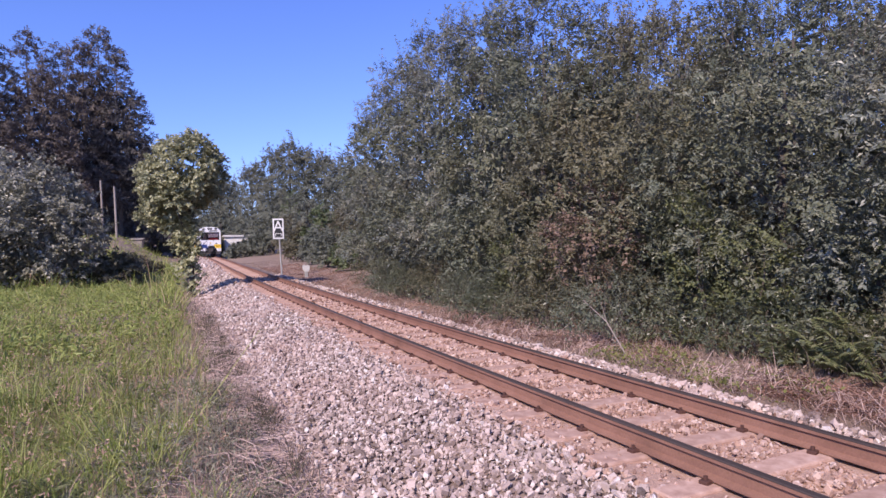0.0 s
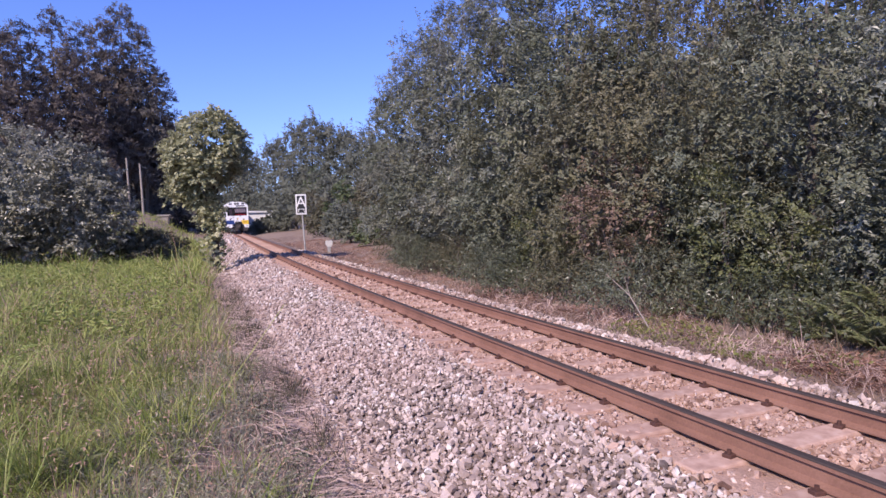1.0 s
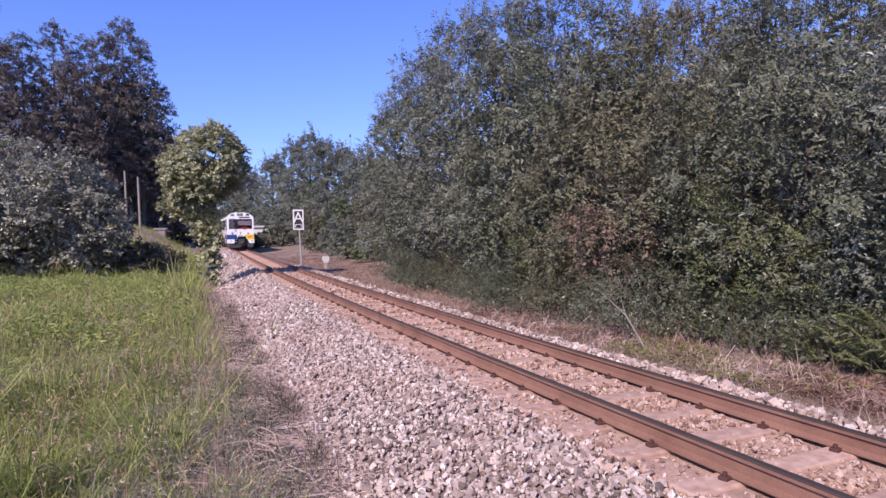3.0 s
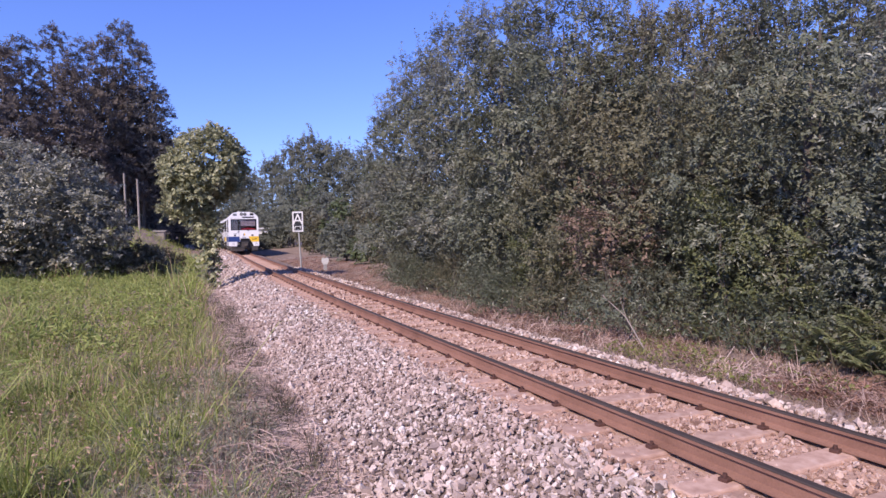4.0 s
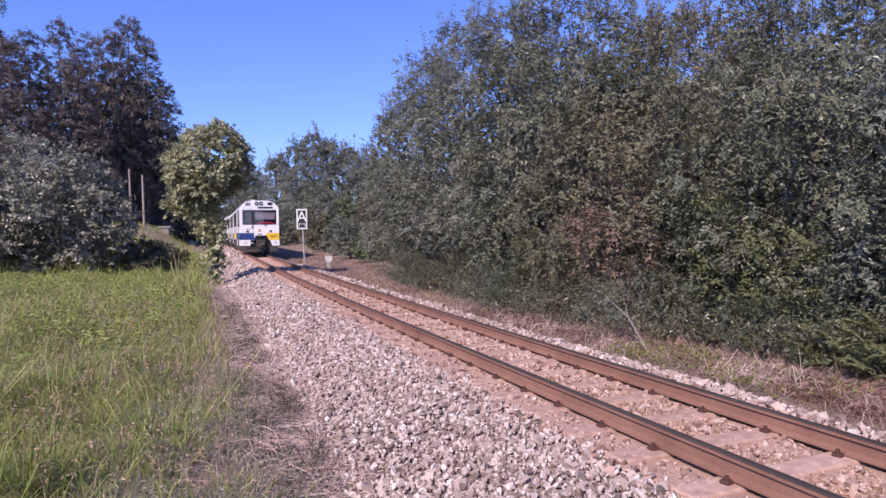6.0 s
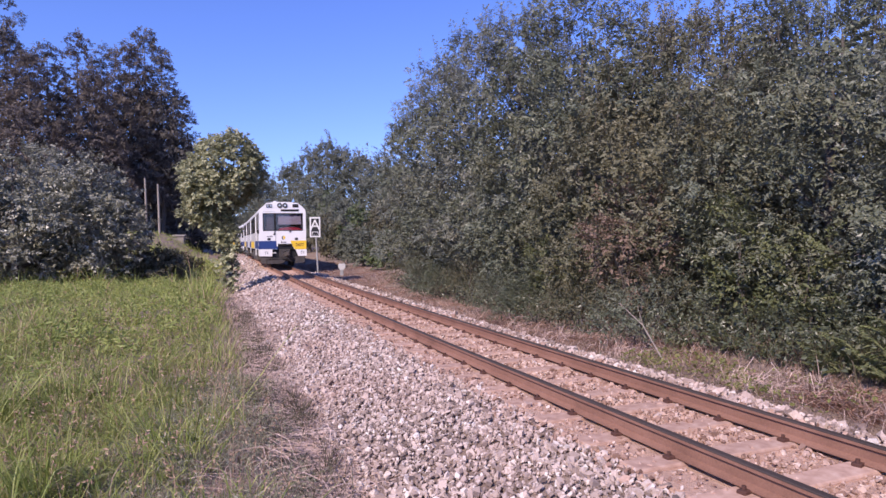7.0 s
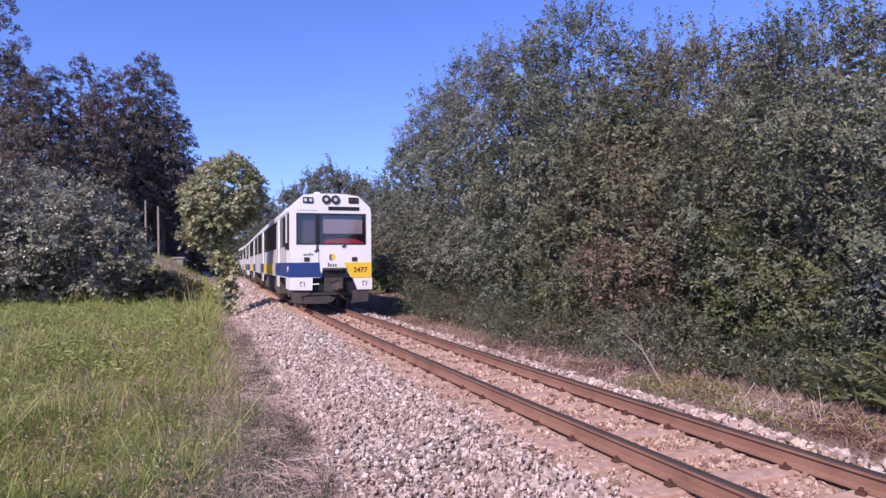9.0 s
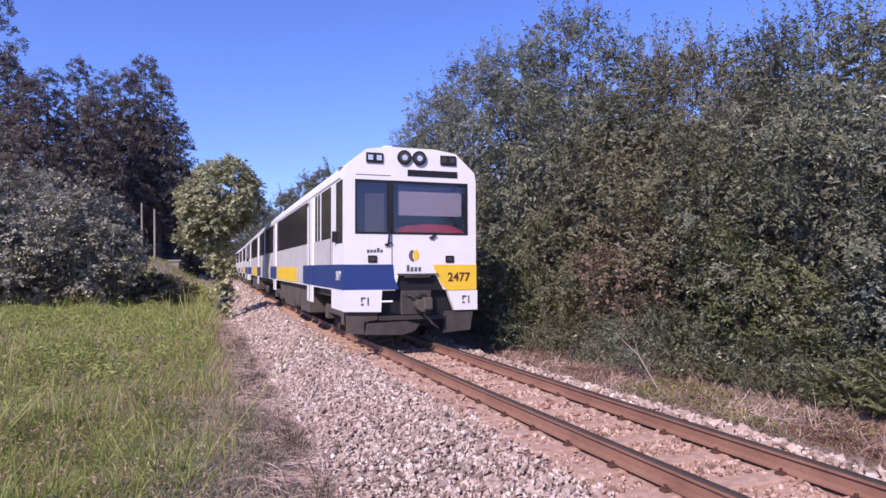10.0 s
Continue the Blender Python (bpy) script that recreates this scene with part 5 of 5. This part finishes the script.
    part("emblem", plate([(0.07 + 0.055 * math.cos(t), 1.68 + 0.10 * math.sin(t)) for t in np.linspace(0, 6.28, 15)[:-1]], -0.007, 0.0), M_YELLOW, face, "yellow emblem")
    # lamps
    for u0, u1, z0, z1 in ((-0.88, -0.56, 3.36, 3.545), (0.55, 0.87, 3.38, 3.565)):
        hs = part("lamp_housing", cbox(u0, u1, -0.03, 0.0, z0, z1, 0.014), M_BLACK, face)
        w = (u1 - u0) / 2
        for i in range(2):
            part("lamp_glass", cbox(u0 + 0.035 + w * i, u0 + w * (i + 1) - 0.03, -0.037, -0.028, z0 + 0.045, z1 - 0.045, 0.004), M_LAMP if u0 < 0 else M_GREY, hs)
    for u in (-0.155, 0.135):
        hs = part("headlight", disc(bmesh.new(), at_car(u, -0.035, 3.485), (0, -1, 0), 0.135, 0.04, 24), M_BLACK, face)
        part("reflector", disc(bmesh.new(), at_car(u, -0.045, 3.485), (0, -1, 0), 0.10, 0.012, 24), M_GREY, hs)
        part("bulb_lens", disc(bmesh.new(), at_car(u, -0.055, 3.48), (0, -1, 0), 0.055, 0.012, 16), M_LAMP, hs)
    part("destination_display", cbox(-0.09, 0.9, -0.008, 0.0, 3.145, 3.265), M_BLACK, face)
    for u in (-0.76, 0.735):
        hs = part("marker_lamp", cbox(u - 0.085, u + 0.085, -0.02, 0.0, 1.54, 1.67, 0.01), M_BLACK, face)
        part("lens", cbox(u - 0.05, u + 0.05, -0.026, -0.018, 1.57, 1.64), M_GREY, hs)
    # skirts below the front, with socket frames
    for pts, lab in (([(-1.28, 0.66), (-1.28, 1.04), (-0.58, 1.04), (-0.60, 0.64)], -0.90), ([(0.68, 1.01), (1.30, 1.01), (1.30, 0.64), (0.83, 0.64)], 1.06)):
        sk = part("front_skirt", plate(pts, -0.012, 0.10), M_WHITE, car)
        for dz, w in ((0.895, 0.085), (0.78, 0.05)):
            part("socket_mark", cbox(lab - 0.075, lab - 0.075 + w, -0.018, -0.01, dz - 0.012, dz + 0.02), M_PRINT, sk)
        part("socket_mark", cbox(lab + 0.045, lab + 0.07, -0.018, -0.01, 0.77, 0.91), M_PRINT, sk)
        part("socket_mark", cbox(lab - 0.075, lab - 0.05, -0.018, -0.01, 0.83, 0.90), M_PRINT, sk)
    for sg in (-1, 1):
        part("side_skirt", cbox(min(sg * 1.28, sg * 1.20), max(sg * 1.28, sg * 1.20), 0.10, 1.25, 0.66, 1.03, 0.01), M_WHITE, car)
    # coupler in its recess, whose shade is put in as black plates and disc
    part("coupler_recess", cbox(-0.62, 0.82, 0.16, 0.22, 0.35, 1.31), M_BLACK, car)
    part("recess_roof", plate([(-0.27, 1.31), (0.47, 1.31), (0.60, 1.05), (0.55, 1.02), (-0.30, 1.02), (-0.33, 1.05)], 0.05, 0.16), M_BLACK, car)
    part("step_plate", cbox(-0.16, 0.34, -0.04, 0.03, 1.255, 1.295, 0.008), M_GREY, car)
    part("handrail", tube(bmesh.new(), [at_car(-0.3, -0.03, 1.325), at_car(0.1, -0.06, 1.325), at_car(0.5, -0.03, 1.325)], [0.012] * 3, 6), M_BLACK, car)
    part("coupler_plate", cbox(-0.21, 0.38, 0.02, 0.14, 0.57, 1.02, 0.02), M_STEEL, car)
    bm = disc(bmesh.new(), at_car(0.12, -0.25, 0.75), (0, -1, 0), 0.11, 0.4, 14)
    box(bm, at_car(0.30, -0.12, 0.68), at_car(0.14, -0.3, 0.9), 0.02)
    part("coupler", bm, M_UNDER, car)
    part("air_hose", tube(bmesh.new(), [at_car(-0.02, -0.1, 0.8), at_car(0.1, -0.2, 0.66), at_car(0.32, -0.22, 0.42), at_car(0.44, -0.18, 0.33)], [0.024] * 4, 8), M_GREY, car)
    part("brake_hose", tube(bmesh.new(), [at_car(-0.6, -0.02, 0.83), at_car(-0.4, -0.08, 0.835)], [0.018] * 2, 8), M_WHITE, car)
    part("buffer_beam", cbox(-0.62, 0.66, 0.0, 0.14, 0.48, 0.56, 0.01), M_GREY, car)
    part("uncoupling_lever", tube(bmesh.new(), [at_car(-0.12, 0.0, 0.95), at_car(0.02, -0.08, 0.90), at_car(0.26, -0.1, 0.92)], [0.018] * 3, 6), M_BLACK, car)
    part("coupler_hole", disc(bmesh.new(), at_car(0.20, 0.0, 0.86), (0, 1, 0), 0.10, 0.03, 16), M_BLACK, car)
    part("snow_plough", plate([(-0.9, 0.24), (-0.86, 0.44), (-0.10, 0.46), (0.12, 0.40), (0.02, 0.28), (-0.2, 0.22)], -0.06, 0.02), M_STEEL, car)
    part("plough_side", plate([(0.62, 0.22), (0.66, 0.62), (1.22, 0.62), (1.16, 0.26)], 0.02, 0.1), M_STEEL, car)
    part("plough_side", plate([(-1.22, 0.28), (-1.22, 0.64), (-0.64, 0.62), (-0.66, 0.50), (-0.9, 0.46), (-0.9, 0.24)], 0.05, 0.12), M_UNDER, car)
    # sides: grey panels, doors, windows, stripes
    for sg in (-1, 1):
        def side(name, b0, b1, z0, z1, depth, mat, parent, label="", bevel=0.0, lift=0.0):
            x0, x1 = sg * (1.28 + lift), sg * (1.28 + depth)
            return part(name, cbox(min(x0, x1), max(x0, x1), b0, b1, z0, z1, bevel), mat, parent, label)
        panel = side("side_panel", 1.05, 3.45, 1.51, 2.03, 0.006, M_SILVER, car, "grey side panel")
        side("side_panel", 4.38, 12.0, 1.055, 2.03, 0.006, M_SILVER, car, "grey side panel")
        side("side_panel", 13.1, 16.9, 1.055, 2.03, 0.006, M_SILVER, car, "grey side panel")
        side("blue_band", 0.0, 5.2, 1.055, 1.508, 0.012, M_BLUE, car, "blue painted band")
        side("blue_band", 13.2, 14.4, 1.055, 1.508, 0.012, M_BLUE, car, "blue painted band")
        side("yellow_band", 6.5, 11.95, 1.057, 1.47, 0.012, M_YELLOW, car, "yellow painted band")
        side("cab_window", 0.12, 0.72, 1.9, 3.05, 0.008, M_WINDOW, car)
        side("mirror", 0.74, 0.82, 1.93, 2.14, 0.07, M_BLACK, car, "", 0.01)
        door = side("cab_door_frame", 1.28, 1.30, 1.06, 3.05, 0.01, M_GREY, car)
        side("side_window", 1.35, 2.4, 2.03, 3.05, 0.008, M_WINDOW, car)
        side("side_window", 2.62, 2.86, 2.03, 3.05, 0.008, M_WINDOW, car)
        side("side_window", 3.0, 3.26, 2.03, 3.05, 0.008, M_WINDOW, car)
        for b0 in (3.46, 12.1):
            d = side("door", b0, b0 + 0.86, 0.66, 3.06, 0.035, M_WHITE, car, "white passenger door", 0.012)
            side("door_band", b0 - 0.002, b0 + 0.862, 1.055, 1.508, 0.039, M_BLUE, d, "blue painted band across the door")
            side("door_seam", b0 + 0.42, b0 + 0.44, 0.7, 3.02, 0.044, M_GREY, d)
            side("door_lamp", b0 + 0.62, b0 + 0.76, 2.92, 3.0, 0.05, M_BLACK, d)
        for b0 in (4.40, 6.30, 8.20, 10.10):
            side("side_window", b0, b0 + 1.87, 2.03, 3.05, 0.008, M_WINDOW, car)
        for b0 in (13.2, 15.1):
            side("side_window", b0, b0 + 1.8, 2.03, 3.05, 0.008, M_WINDOW, car)
        side("rain_gutter", 0.3, LEN - 0.05, 3.10, 3.135, 0.02, M_WHITE, car)
        if sg < 0:
            lettering("side_number", "2477", 0.17, M_WHITE, car, Matrix.Translation(at_car(-1.296, 0.46, 1.29)) @ pose(0, 0, 0, 90, 0, 90), "white digits 2477", 0.02)
    # gangway at the rear
    part("gangway", cbox(-0.6, 0.6, LEN - 0.02, LEN + 0.1, 1.0, 3.1, 0.03), M_BLACK, car)
    # running gear
    part("underframe", cbox(-1.15, 1.15, 0.3, LEN - 0.2, 0.86, 1.02), M_UNDER, car)
    for b0, b1, z0 in ((4.9, 6.4, 0.32), (6.7, 7.6, 0.42), (8.0, 10.3, 0.30), (10.6, 11.6, 0.45)):
        part("equipment_box", boxes((at_car(1.18, b1, z0), at_car(-1.18, b0, 0.88)), bevel=0.02), M_UNDER, car)
    for bb in (2.6, 14.6):
        bog = part("bogie", cbox(-0.95, 0.95, bb - 1.25, bb + 1.25, 0.42, 0.62, 0.03), M_UNDER, car)
        for sg in (-1, 1):
            for q in (-0.95, 0.95):
                bm = disc(bmesh.new(), (0, 0, 0), (-sg, 0, 0), 0.40, 0.11, 28)
                disc(bm, (sg * 0.028, 0, 0), (-sg, 0, 0), 0.425, 0.03, 28)
                disc(bm, (-sg * 0.10, 0, 0), (-sg, 0, 0), 0.10, 0.05, 14)
                for n in range(4):
                    a = math.pi / 2 * n
                    disc(bm, (-sg * 0.10, 0.22 * math.cos(a), 0.22 * math.sin(a)), (-sg, 0, 0), 0.035, 0.025, 8)
                wheel = part("wheel", bm, M_GREY, bog)
                wheel.location = at_car(sg * 0.60, bb + q, 0.40)
                part("axle_box", cbox(min(sg * 0.76, sg * 0.98), max(sg * 0.76, sg * 0.98), bb + q - 0.16, bb + q + 0.16, 0.28, 0.56, 0.02), M_UNDER, bog)
    return car


PITCH = 17.4


def front_at(t):
    return 82.85 - 6.048 * t - 0.13463 * t * t - 0.000523 * t ** 3


def motions():
    for k, car in enumerate(CARS):
        rows = []
        for i in range(21):
            t = i * 0.5
            s = front_at(t) + k * PITCH
            f, r = at(s + 2.6, 0), at(s + 14.6, 0)
            d = (f - r).normalized()
            turn = math.degrees(math.atan2(d.y, d.x)) - 90
            if k % 2:
                turn += 180
            o = f + d * 2.6 if k % 2 == 0 else r - d * (LEN - 14.6)
            rows.append((t, pose(o.x, o.y, 0.0, 0, 0, turn)))
        walk(car, rows)
        # the wheels roll without slipping on the rails
        roll = [(i / FPS, math.degrees((front_at(0) - front_at(i / FPS)) / 0.40) * (1 if k % 2 else -1)) for i in range(round(10 * FPS) + 1)]
        for wheel in car.children_recursive:
            if wheel.name.startswith("wheel"):
                x, y, z = wheel.location
                walk(wheel, [(t, pose(x, y, z, a, 0, 0)) for t, a in roll])


build_ground()
build_bed()
build_right_trees()
build_left_side()
build_far()
build_house()
build_sign()
CARS = [build_car()]
for _ in range(3):
    CARS.append(copy_thing(CARS[0], Matrix()))
build_grass()
build_small_plants()
build_track()
build_stones()
motions()
